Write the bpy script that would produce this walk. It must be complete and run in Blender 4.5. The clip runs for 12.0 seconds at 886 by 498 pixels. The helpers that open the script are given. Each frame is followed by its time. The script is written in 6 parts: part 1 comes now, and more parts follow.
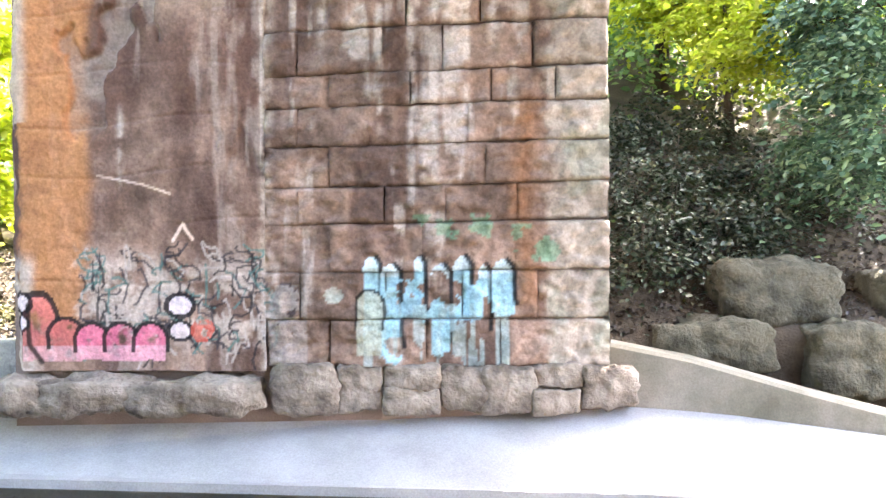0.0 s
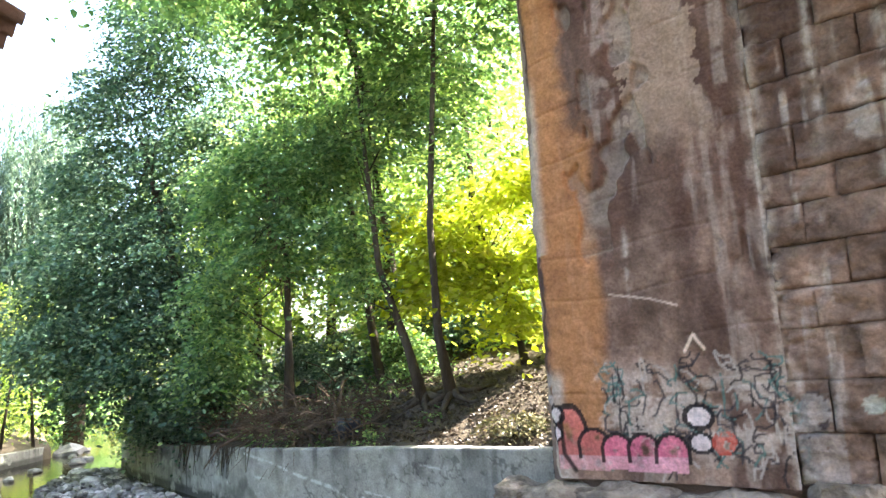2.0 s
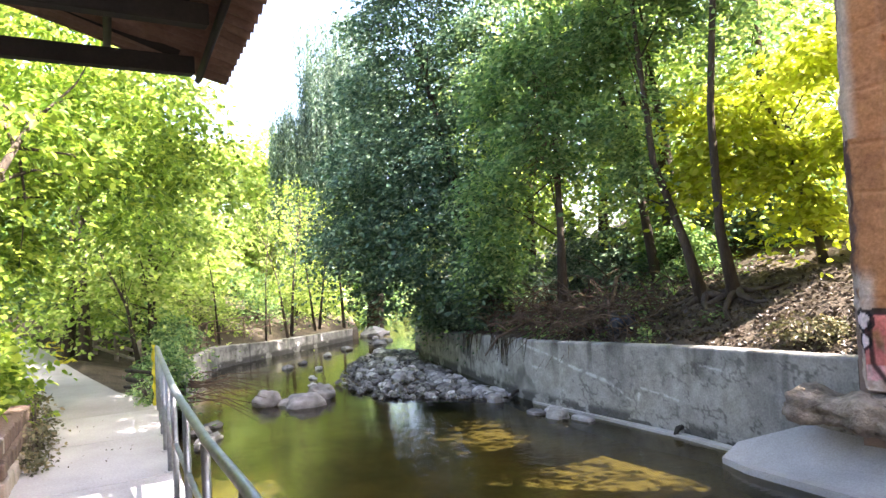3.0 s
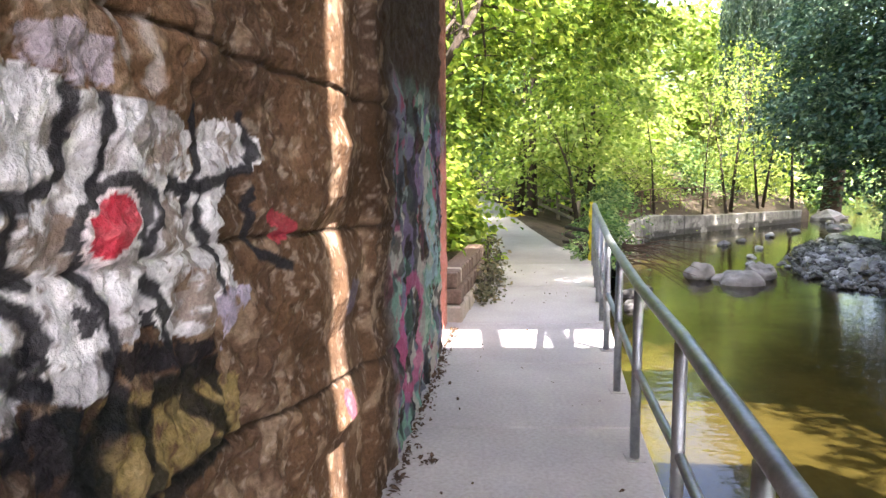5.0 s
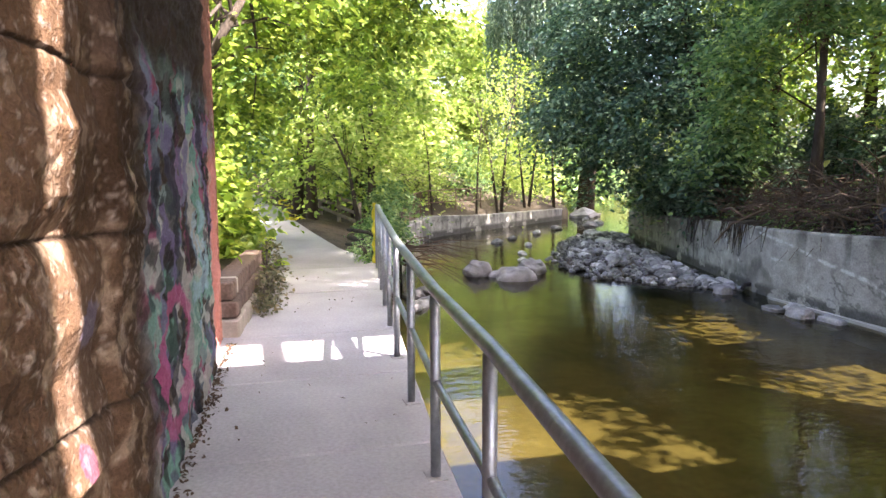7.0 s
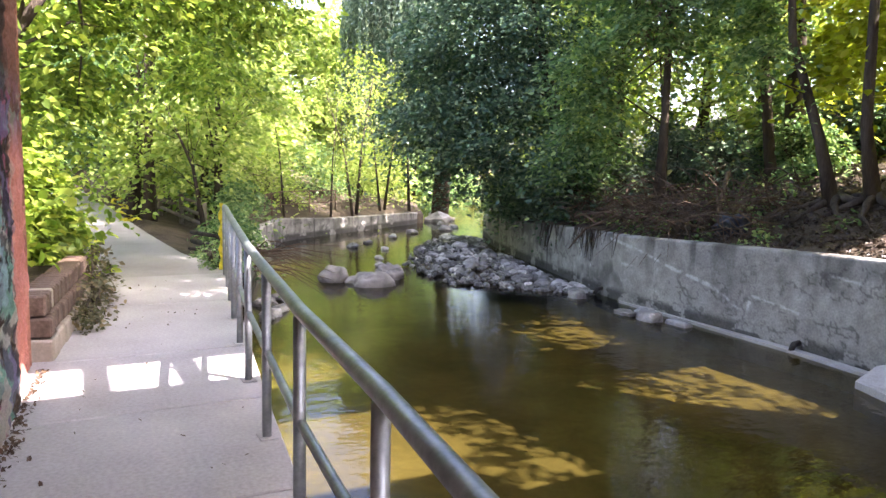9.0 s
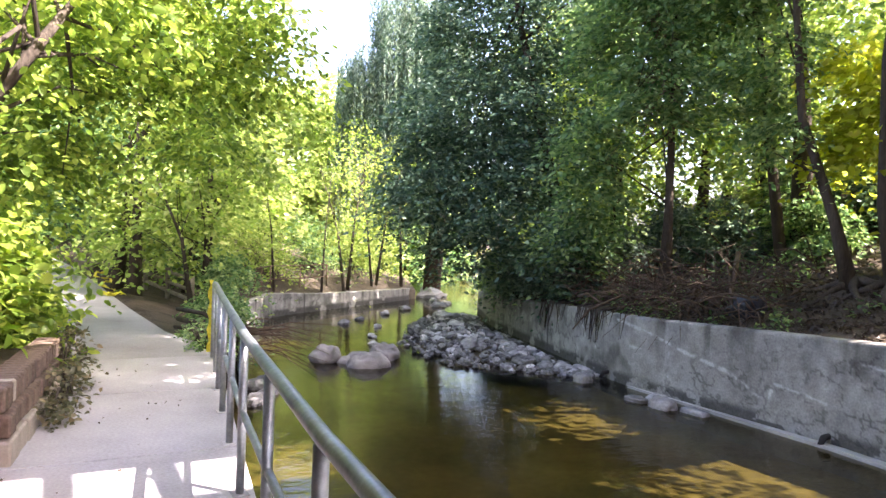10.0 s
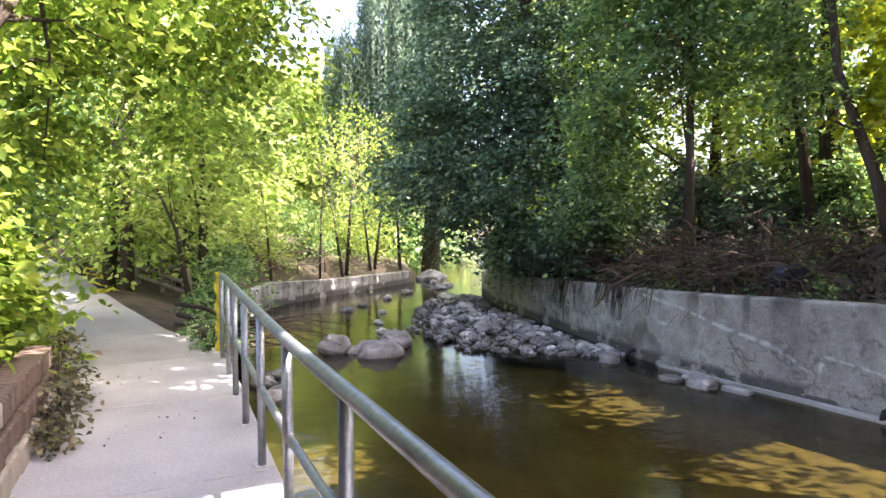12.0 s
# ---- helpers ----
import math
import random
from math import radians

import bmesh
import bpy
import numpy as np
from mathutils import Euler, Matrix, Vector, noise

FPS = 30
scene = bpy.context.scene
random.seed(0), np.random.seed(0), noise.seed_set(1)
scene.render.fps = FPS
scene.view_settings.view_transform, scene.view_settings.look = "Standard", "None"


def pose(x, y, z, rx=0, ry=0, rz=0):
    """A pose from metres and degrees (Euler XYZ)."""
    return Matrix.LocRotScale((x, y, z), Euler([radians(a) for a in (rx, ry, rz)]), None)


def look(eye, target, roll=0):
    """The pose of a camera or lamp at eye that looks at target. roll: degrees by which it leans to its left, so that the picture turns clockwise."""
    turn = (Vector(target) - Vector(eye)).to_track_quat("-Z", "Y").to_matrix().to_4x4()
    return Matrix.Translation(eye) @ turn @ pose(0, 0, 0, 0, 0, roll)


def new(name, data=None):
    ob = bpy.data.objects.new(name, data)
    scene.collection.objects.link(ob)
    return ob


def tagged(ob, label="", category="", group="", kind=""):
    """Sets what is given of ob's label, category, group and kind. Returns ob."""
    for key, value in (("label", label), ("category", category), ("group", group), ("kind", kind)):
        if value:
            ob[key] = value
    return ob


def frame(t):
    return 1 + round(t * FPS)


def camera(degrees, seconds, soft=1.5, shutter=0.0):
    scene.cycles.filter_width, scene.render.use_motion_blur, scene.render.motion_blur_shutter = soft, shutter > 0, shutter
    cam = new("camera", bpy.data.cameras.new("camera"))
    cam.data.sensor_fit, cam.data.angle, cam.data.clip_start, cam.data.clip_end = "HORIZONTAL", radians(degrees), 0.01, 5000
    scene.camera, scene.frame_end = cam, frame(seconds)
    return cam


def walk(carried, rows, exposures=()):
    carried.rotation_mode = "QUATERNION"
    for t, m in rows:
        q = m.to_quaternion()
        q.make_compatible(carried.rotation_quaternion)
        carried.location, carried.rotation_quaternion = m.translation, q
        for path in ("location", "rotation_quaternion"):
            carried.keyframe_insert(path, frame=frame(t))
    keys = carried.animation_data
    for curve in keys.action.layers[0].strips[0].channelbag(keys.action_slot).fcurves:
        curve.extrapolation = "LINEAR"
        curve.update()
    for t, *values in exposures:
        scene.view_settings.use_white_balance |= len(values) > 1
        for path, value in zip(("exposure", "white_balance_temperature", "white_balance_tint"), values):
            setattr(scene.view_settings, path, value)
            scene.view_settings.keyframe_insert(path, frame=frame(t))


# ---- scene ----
cam = camera(62.7, 12.0)
PATH = [
    (0, (-0.676, 0.077, 1.769), (-0.692, 2.076, 1.744), -0.3),
    (0.5, (-0.709, 0.032, 1.756), (-0.958, 2.01, 1.921), -1.5),
    (1, (-0.731, -0.007, 1.778), (-1.193, 1.907, 2.124), -3.3),
    (1.5, (-0.817, -0.044, 1.809), (-1.637, 1.736, 2.207), -4.0),
    (2, (-0.995, -0.114, 1.797), (-2.168, 1.475, 2.11), -3.5),
    (2.3, (-1.055, -0.132, 1.809), (-2.388, 1.337, 2.058), -3.3),
    (2.5, (-1.077, -0.116, 1.826), (-2.539, 1.235, 2.015), -3.2),
    (3, (-1.12, 0.019, 1.839), (-2.816, 1.077, 1.906), -2.8),
    (3.5, (-1.241, 0.055, 1.771), (-3.082, 0.836, 1.744), -1.8),
    (3.7, (-1.288, 0.077, 1.756), (-3.182, 0.717, 1.687), -1.7),
    (5.3, (-1.606, 0.101, 1.621), (-3.586, -0.023, 1.365), -0.8),
    (5.5, (-1.612, 0.106, 1.623), (-3.59, -0.038, 1.365), -1.2),
    (6, (-1.637, 0.13, 1.631), (-3.62, 0.091, 1.373), -1.2),
    (6.5, (-1.748, 0.126, 1.624), (-3.718, 0.358, 1.367), -0.4),
    (7, (-2.015, 0.121, 1.586), (-3.926, 0.659, 1.348), -0.2),
    (7.5, (-2.143, 0.17, 1.586), (-3.991, 0.898, 1.354), 0.6),
    (7.7, (-2.182, 0.197, 1.568), (-4.014, 0.968, 1.341), 0.6),
    (9.3, (-2.804, 0.229, 1.535), (-4.553, 1.182, 1.348), 1.3),
    (9.5, (-2.967, 0.243, 1.52), (-4.71, 1.215, 1.386), 1.5),
    (10, (-3.295, 0.295, 1.568), (-5.057, 1.241, 1.548), 2.0),
    (10.5, (-3.637, 0.262, 1.548), (-5.412, 1.182, 1.547), 1.6),
    (11, (-3.916, 0.255, 1.512), (-5.687, 1.182, 1.448), 1.2),
    (11.5, (-4.219, 0.295, 1.495), (-5.983, 1.232, 1.397), 0.6),
    (12, (-4.303, 0.294, 1.521), (-6.048, 1.268, 1.449), -0.4),
]
walk(cam, [(t, look(eye, target, roll)) for t, eye, target, roll in PATH], [(0, 4.5, 6400, 14), (1.0, 4.1, 6400, 7), (2.0, 3.6, 6400, 10), (3.0, 3.3, 6400, 20), (3.7, 3.15, 6400, 24), (5.3, 3.15, 6400, 20), (6.5, 3.15, 6400, 22), (7.5, 3.15, 6450, 26), (9.3, 3.1, 6400, 26), (12, 3.0, 6400, 26)])

# ---- world, sun ----
SUN_TO = Vector((0.766, 0.643, 1.226)).normalized()
world = bpy.data.worlds.new("sky")
scene.world = world
world.use_nodes = True
wn = world.node_tree.nodes
sky = wn.new("ShaderNodeTexSky")
sky.sky_type, sky.sun_disc = "NISHITA", False
sky.sun_elevation = math.asin(SUN_TO.z)
sky.sun_rotation = math.atan2(SUN_TO.x, SUN_TO.y)
sky.air_density, sky.dust_density, sky.ozone_density = 1.0, 4.5, 1.0
world.node_tree.links.new(sky.outputs[0], wn["Background"].inputs[0])
wn["Background"].inputs[1].default_value = 0.15
sun = new("sun", bpy.data.lights.new("sun", "SUN"))
sun.data.energy, sun.data.angle, sun.data.color = 4.8, radians(0.35), (1.0, 0.955, 0.88)
sun.matrix_world = look(SUN_TO * 60, (0, 0, 0))


# ---- materials ----
def mat(name, rough=0.8, metal=0.0):
    m = bpy.data.materials.new(name)
    m.use_nodes = True
    nt = m.node_tree
    b = nt.nodes["Principled BSDF"]
    b.inputs["Roughness"].default_value, b.inputs["Metallic"].default_value = rough, metal
    b.inputs["Specular IOR Level"].default_value = 0.18 if rough >= 0.7 else 0.35
    return m, nt, b


def link(nt, a, b):
    nt.links.new(a, b)


def coords(nt, scale=(1, 1, 1), kind="Object"):
    t = nt.nodes.new("ShaderNodeTexCoord")
    mp = nt.nodes.new("ShaderNodeMapping")
    mp.inputs["Scale"].default_value = scale
    link(nt, t.outputs[kind], mp.inputs[0])
    return mp.outputs[0]


def noise_tex(nt, vec, scale, detail=4, rough=0.6):
    n = nt.nodes.new("ShaderNodeTexNoise")
    n.inputs["Scale"].default_value, n.inputs["Detail"].default_value, n.inputs["Roughness"].default_value = scale, detail, rough
    link(nt, vec, n.inputs["Vector"])
    return n.outputs[0]


def ramp(nt, fac, *stops):
    r = nt.nodes.new("ShaderNodeValToRGB")
    els = r.color_ramp.elements
    while len(els) < len(stops):
        els.new(0.5)
    for e, (p, c) in zip(els, stops):
        e.position, e.color = p, (*c, 1) if len(c) == 3 else c
    link(nt, fac, r.inputs[0])
    return r.outputs[0]


def mix(nt, fac, a, b, blend="MIX"):
    n = nt.nodes.new("ShaderNodeMix")
    n.data_type, n.blend_type = "RGBA", blend
    for v, k in ((fac, 0), (a, 6), (b, 7)):
        if isinstance(v, (int, float)):
            n.inputs[k].default_value = v
        elif isinstance(v, tuple):
            n.inputs[k].default_value = (*v, 1)
        else:
            link(nt, v, n.inputs[k])
    return n.outputs[2]


def grey(v):
    return (v, v, v)


def bump(nt, b, height, strength=0.5, dist=0.02):
    n = nt.nodes.new("ShaderNodeBump")
    n.inputs["Strength"].default_value, n.inputs["Distance"].default_value = strength, dist
    link(nt, height, n.inputs["Height"])
    link(nt, n.outputs[0], b.inputs["Normal"])


def simple(name, c0, c1, scale=3.0, rough=0.85, bumpy=0.3, metal=0.0, stretch=(1, 1, 1), fine=40.0, dist=0.01):
    """Two-scale noise between two colours, with fine relief."""
    m, nt, b = mat(name, rough, metal)
    v = coords(nt, stretch)
    big = noise_tex(nt, v, scale, 5)
    small = noise_tex(nt, v, fine, 3)
    col = ramp(nt, big, (0.3, c0), (0.7, c1))
    col = mix(nt, 0.5, col, ramp(nt, small, (0.3, grey(0.55)), (0.7, grey(1.0))), "MULTIPLY")
    link(nt, col, b.inputs["Base Color"])
    if bumpy:
        bump(nt, b, small, bumpy, dist)
    return m


def leaf_mat(name, c0, c1, c2, trans=0.45):
    m, nt, b = mat(name, 0.42)
    g = nt.nodes.new("ShaderNodeNewGeometry")
    col = ramp(nt, g.outputs["Random Per Island"], (0.0, c0), (0.62, c1), (1.0, c2))
    v = coords(nt)
    col = mix(nt, 0.7, col, ramp(nt, noise_tex(nt, v, 0.45, 3), (0.3, grey(0.7)), (0.7, grey(1.0))), "MULTIPLY")
    col = mix(nt, 0.6, col, ramp(nt, noise_tex(nt, v, 1.7, 2), (0.35, grey(0.6)), (0.65, grey(1.0))), "MULTIPLY")
    link(nt, col, b.inputs["Base Color"])
    tr = nt.nodes.new("ShaderNodeBsdfTranslucent")
    link(nt, mix(nt, 1.0, col, (1.0, 1.0, 0.75), "MULTIPLY"), tr.inputs[0])
    mx = nt.nodes.new("ShaderNodeMixShader")
    mx.inputs[0].default_value = trans
    link(nt, b.outputs[0], mx.inputs[1])
    link(nt, tr.outputs[0], mx.inputs[2])
    link(nt, mx.outputs[0], nt.nodes["Material Output"].inputs[0])
    return m


M_CONC = simple("concrete walkway", (0.345, 0.325, 0.315), (0.49, 0.465, 0.45), 0.9, 0.9, 0.25)
M_WALLC = simple("stained concrete", (0.24, 0.235, 0.22), (0.40, 0.39, 0.365), 0.8, 0.9, 0.4, stretch=(1, 1, 0.35))
M_APRON = simple("pale concrete", (0.34, 0.325, 0.31), (0.46, 0.44, 0.425), 1.2, 0.9, 0.3)
M_STONE = simple("abutment stone", (0.20, 0.14, 0.11), (0.36, 0.27, 0.22), 0.8, 0.92, 0.6, dist=0.03)
M_NEAR = simple("near abutment stone", (0.16, 0.10, 0.06), (0.34, 0.23, 0.15), 1.2, 0.9, 0.6, dist=0.03)
M_GROUND = simple("leaf litter soil", (0.035, 0.027, 0.018), (0.11, 0.085, 0.058), 1.5, 0.95, 0.8, fine=25, dist=0.04)
M_PATH = simple("path surface", (0.27, 0.25, 0.235), (0.38, 0.36, 0.34), 0.7, 0.92, 0.3)
M_STEEL = simple("galvanized steel", (0.24, 0.255, 0.265), (0.40, 0.42, 0.43), 8, 0.48, 0.1, metal=0.8)
M_ROCK = simple("grey river rock", (0.13, 0.124, 0.118), (0.42, 0.40, 0.385), 2.5, 0.85, 0.5)
nt = M_ROCK.node_tree
oi = nt.nodes.new("ShaderNodeObjectInfo")
base = nt.nodes["Principled BSDF"].inputs["Base Color"]
was = base.links[0].from_socket
link(nt, mix(nt, 1.0, was, ramp(nt, oi.outputs["Random"], (0.0, grey(0.5)), (0.6, grey(1.0)), (1.0, grey(1.9))), "MULTIPLY"), base)
M_BOULDER = simple("rounded boulder", (0.13, 0.115, 0.108), (0.36, 0.325, 0.31), 2.2, 0.85, 0.6)
M_BARK = simple("bark", (0.035, 0.027, 0.02), (0.10, 0.078, 0.058), 5, 0.95, 0.8, stretch=(1, 1, 0.2), dist=0.03)
M_RUST = simple("rusty corrugated steel", (0.085, 0.045, 0.034), (0.24, 0.155, 0.115), 2.0, 0.8, 0.3, stretch=(1, 1, 1))
M_DARK = simple("dark painted steel", (0.015, 0.014, 0.014), (0.04, 0.035, 0.03), 2.0, 0.7, 0.2)
L_YEL = leaf_mat("yellow green leaves", (0.12, 0.21, 0.035), (0.37, 0.52, 0.085), (0.70, 0.78, 0.16), 0.72)
# brighter than L_YEL: sunlight through the leaves is put into the colour
L_GOLD = leaf_mat("sun-bright golden leaves", (0.42, 0.50, 0.04), (0.72, 0.78, 0.08), (0.88, 0.86, 0.2), 0.8)
L_MID = leaf_mat("green leaves", (0.09, 0.19, 0.075), (0.26, 0.42, 0.16), (0.54, 0.67, 0.28), 0.58)
L_DARK = leaf_mat("deep green leaves", (0.045, 0.10, 0.062), (0.12, 0.215, 0.125), (0.34, 0.45, 0.25), 0.42)
L_WILL = leaf_mat("willow leaves", (0.09, 0.155, 0.115), (0.21, 0.30, 0.22), (0.40, 0.50, 0.36), 0.48)
# the slope's shade is put into these ivy colours
L_IVY = leaf_mat("ivy leaves darkened for shade", (0.018, 0.035, 0.016), (0.035, 0.058, 0.026), (0.14, 0.14, 0.085), 0.15)
L_DRY = leaf_mat("drying weeds", (0.07, 0.075, 0.03), (0.15, 0.14, 0.065), (0.32, 0.25, 0.14), 0.3)
# sunlit paleness of the woods behind is put into these leaf colours
L_FAR = leaf_mat("leaves paled for sunlight", (0.22, 0.34, 0.06), (0.46, 0.59, 0.15), (0.68, 0.74, 0.27), 0.64)

m, nt, b = mat("water", 0.03)
gl = nt.nodes.new("ShaderNodeBsdfGlossy")
gl.inputs["Roughness"].default_value = 0.03
tp = nt.nodes.new("ShaderNodeBsdfTransparent")
tp.inputs[0].default_value = (0.385, 0.375, 0.235, 1)
fr = nt.nodes.new("ShaderNodeFresnel")
fr.inputs[0].default_value = 1.33
bp = nt.nodes.new("ShaderNodeBump")
bp.inputs["Strength"].default_value, bp.inputs["Distance"].default_value = 0.3, 0.05
link(nt, mix(nt, 0.35, noise_tex(nt, coords(nt, (1.0, 0.6, 1)), 2.2, 3), noise_tex(nt, coords(nt, (1.0, 0.5, 1)), 9.0, 2)), bp.inputs["Height"])
link(nt, bp.outputs[0], gl.inputs["Normal"])
link(nt, bp.outputs[0], fr.inputs["Normal"])
mx = nt.nodes.new("ShaderNodeMixShader")
link(nt, fr.outputs[0], mx.inputs[0])
link(nt, tp.outputs[0], mx.inputs[1])
link(nt, gl.outputs[0], mx.inputs[2])
link(nt, mx.outputs[0], nt.nodes["Material Output"].inputs[0])
M_WATER = m


# ---- building helpers ----
def obj(name, verts, faces, material, parent=None, smooth=False):
    me = bpy.data.meshes.new(name)
    me.from_pydata([tuple(v) for v in verts], [], faces)
    me.materials.append(material)
    if smooth:
        me.polygons.foreach_set("use_smooth", [True] * len(me.polygons))
    ob = new(name, me)
    ob.parent = parent
    return ob


def part(name, bm, material, parent=None, label="", smooth=False):
    me = bpy.data.meshes.new(name)
    bmesh.ops.recalc_face_normals(bm, faces=bm.faces)
    bm.to_mesh(me)
    bm.free()
    me.materials.append(material)
    if smooth:
        me.polygons.foreach_set("use_smooth", [True] * len(me.polygons))
    ob = new(name, me)
    ob.parent = parent
    return tagged(ob, label)


def box(bm, p0, p1, m=None, bevel=0.0):
    p0, p1 = Vector(p0), Vector(p1)
    g = bmesh.ops.create_cube(bm, size=1.0)["verts"]
    c, d = (p0 + p1) / 2, p1 - p0
    for v in g:
        v.co = Vector((v.co.x * d.x, v.co.y * d.y, v.co.z * d.z)) + c
    if bevel:
        e = list({e for v in g for e in v.link_edges})
        g = list({v for f in bmesh.ops.bevel(bm, geom=e, offset=bevel, segments=1, affect="EDGES")["faces"] for v in f.verts} | {v for v in g if v.is_valid})
    if m is not None:
        bmesh.ops.transform(bm, matrix=m, verts=g)
    return g


def tube_pts(points, radii, sides=8):
    """Verts and faces of a tube along points."""
    pts = [Vector(p) for p in points]
    vs, fs = [], []
    for i, p in enumerate(pts):
        d = (pts[min(i + 1, len(pts) - 1)] - pts[max(i - 1, 0)]).normalized()
        a = d.orthogonal().normalized() if abs(d.z) > 0.9 else d.cross(Vector((0, 0, 1))).normalized()
        if abs(d.z) > 0.9:
            a = (Vector((1, 0, 0)) - d * d.x).normalized()
        c = d.cross(a)
        for k in range(sides):
            t = 2 * math.pi * k / sides
            vs.append(p + (a * math.cos(t) + c * math.sin(t)) * radii[i])
    for i in range(len(pts) - 1):
        for k in range(sides):
            k2 = (k + 1) % sides
            fs.append((i * sides + k, i * sides + k2, (i + 1) * sides + k2, (i + 1) * sides + k))
    fs.append(tuple(range(sides))[::-1])
    fs.append(tuple((len(pts) - 1) * sides + k for k in range(sides)))
    return vs, fs


def tube(name, points, radii, material, parent=None, sides=8):
    if isinstance(radii, (int, float)):
        radii = [radii] * len(points)
    vs, fs = tube_pts(points, radii, sides)
    return obj(name, vs, fs, material, parent, True)


def join_tubes(name, runs, material, parent=None, sides=5):
    V, F = [], []
    for points, radii in runs:
        vs, fs = tube_pts(points, radii, sides)
        n = len(V)
        V += vs
        F += [tuple(i + n for i in f) for f in fs]
    return obj(name, V, F, material, parent, True)


def fast_mesh(name, verts, faces, material, parent=None):
    """A mesh of quads from arrays."""
    me = bpy.data.meshes.new(name)
    n, f = len(verts), len(faces)
    me.vertices.add(n)
    me.vertices.foreach_set("co", verts.astype(np.float32).ravel())
    me.loops.add(f * 4)
    me.loops.foreach_set("vertex_index", faces.astype(np.int32).ravel())
    me.polygons.add(f)
    me.polygons.foreach_set("loop_start", np.arange(f, dtype=np.int32) * 4)
    me.update(calc_edges=True)
    me.validate()
    me.materials.append(material)
    ob = new(name, me)
    ob.parent = parent
    return ob


def leaf_cloud(rng, centres, size, droop=0.0, aspect=0.55, lean=None):
    """Leaves of two quads folded along the rib, one at each centre; lean draws them one way."""
    n = len(centres)
    d = rng.normal(size=(n, 3))
    if lean is not None:
        d = d * 0.75 + lean * 1.1
    d[:, 2] = d[:, 2] * 0.6 - droop
    d /= np.linalg.norm(d, axis=1)[:, None]
    up = rng.normal(size=(n, 3)) * 0.42 + np.array([0, 0, 1.0])
    if lean is not None:
        up += lean * 0.5
    w = np.cross(d, up)
    w /= np.linalg.norm(w, axis=1)[:, None] + 1e-9
    nn = np.cross(w, d)
    L = size * rng.uniform(0.6, 1.25, n)[:, None]
    W = L * aspect
    base = centres - d * L * 0.5
    tip = centres + d * L * 0.5
    fold = nn * L * 0.10
    a1, a2 = base + d * L * 0.3, base + d * L * 0.72
    l1, l2 = a1 + w * W * 0.5 + fold, a2 + w * W * 0.38 + fold
    r1, r2 = a1 - w * W * 0.5 + fold, a2 - w * W * 0.38 + fold
    V = np.stack([base, l1, l2, tip, r2, r1], 1).reshape(-1, 3)
    o = (np.arange(n) * 6)[:, None]
    F = np.concatenate([o + np.array([[0, 1, 2, 3]]), o + np.array([[0, 3, 4, 5]])])
    return V, F


def clumps(rng, blobs, n_clumps, per, spread):
    """Leaf centres in flat sprays that fill blobs (centre, radii) and droop outwards; also each leaf's lean."""
    vol = np.array([bl[1][0] * bl[1][1] * bl[1][2] for bl in blobs]) ** 0.7
    pick = rng.choice(len(blobs), n_clumps, p=vol / vol.sum())
    u = rng.normal(size=(n_clumps, 3))
    u /= np.linalg.norm(u, axis=1)[:, None]
    r = rng.uniform(0.25, 1.0, n_clumps) ** 0.5
    C = np.array([bl[0] for bl in blobs])[pick] + u * r[:, None] * np.array([bl[1] for bl in blobs])[pick]
    out = u * np.array([1, 1, 0.0])
    out /= np.linalg.norm(out, axis=1)[:, None] + 1e-9
    grow = rng.uniform(0.6, 1.5, n_clumps)[:, None, None]
    lay = rng.normal(size=(n_clumps, per, 3)) * spread * np.array([1, 1, 0.22]) * grow
    lay[:, :, 2] -= 0.45 * np.einsum("ijk,ik->ij", lay, out) + 0.25 * np.einsum("ijk,ijk->ij", lay[:, :, :2], lay[:, :, :2]) / spread
    lean = np.repeat(out[:, None, :] + np.array([0, 0, -0.35]), per, 1).reshape(-1, 3)
    return C, (C[:, None, :] + lay).reshape(-1, 3), lean


def tree(trunk, blobs, leaf, n_clumps=120, per=60, spread=0.35, size=0.12, r0=0.14, seed=1, droop=0.25, label="", limbs=9, bark=None, zmin=None):
    """Trunk polyline, limbs into the crown's blobs, and a crown of leaf sprays."""
    rng = np.random.default_rng(seed)
    bark = bark or M_BARK
    root = new("tree")
    root.location = trunk[0]
    base = Vector(trunk[0])
    n = len(trunk)
    pts = [Vector(p) - base for p in trunk]
    pts[0] = pts[0] - Vector((0, 0, 0.3))
    tube("trunk", pts, [r0 * 1.35 if i == 0 else r0 * (1 - 0.75 * i / (n - 1)) for i in range(n)], bark, root, 9)
    C, P, lean = clumps(rng, blobs, n_clumps, per, spread)
    if zmin is not None:
        P, lean = P[P[:, 2] > zmin], lean[P[:, 2] > zmin]
    runs = []
    for c in C[: limbs * 2]:
        c = Vector(c) - base
        q = float(rng.uniform(0.3, 0.98)) * (n - 1)
        k = int(q)
        s = pts[k].lerp(pts[min(k + 1, n - 1)], q - k)
        if (c - s).length > 3.4:
            continue
        mid = (s + c) / 2 + Vector((float(rng.normal(0, 0.1)), float(rng.normal(0, 0.1)), 0.06 * (c - s).length))
        runs.append(([s, mid, c], [r0 * 0.2, r0 * 0.12, r0 * 0.04]))
    for line, radii in runs:
        tube("limb", line, radii, bark, root, 5)
    V, F = leaf_cloud(rng, P - np.array(base), size, droop, 0.6, lean)
    fast_mesh("crown", V, F, leaf, root)
    return tagged(root, label, "tree")


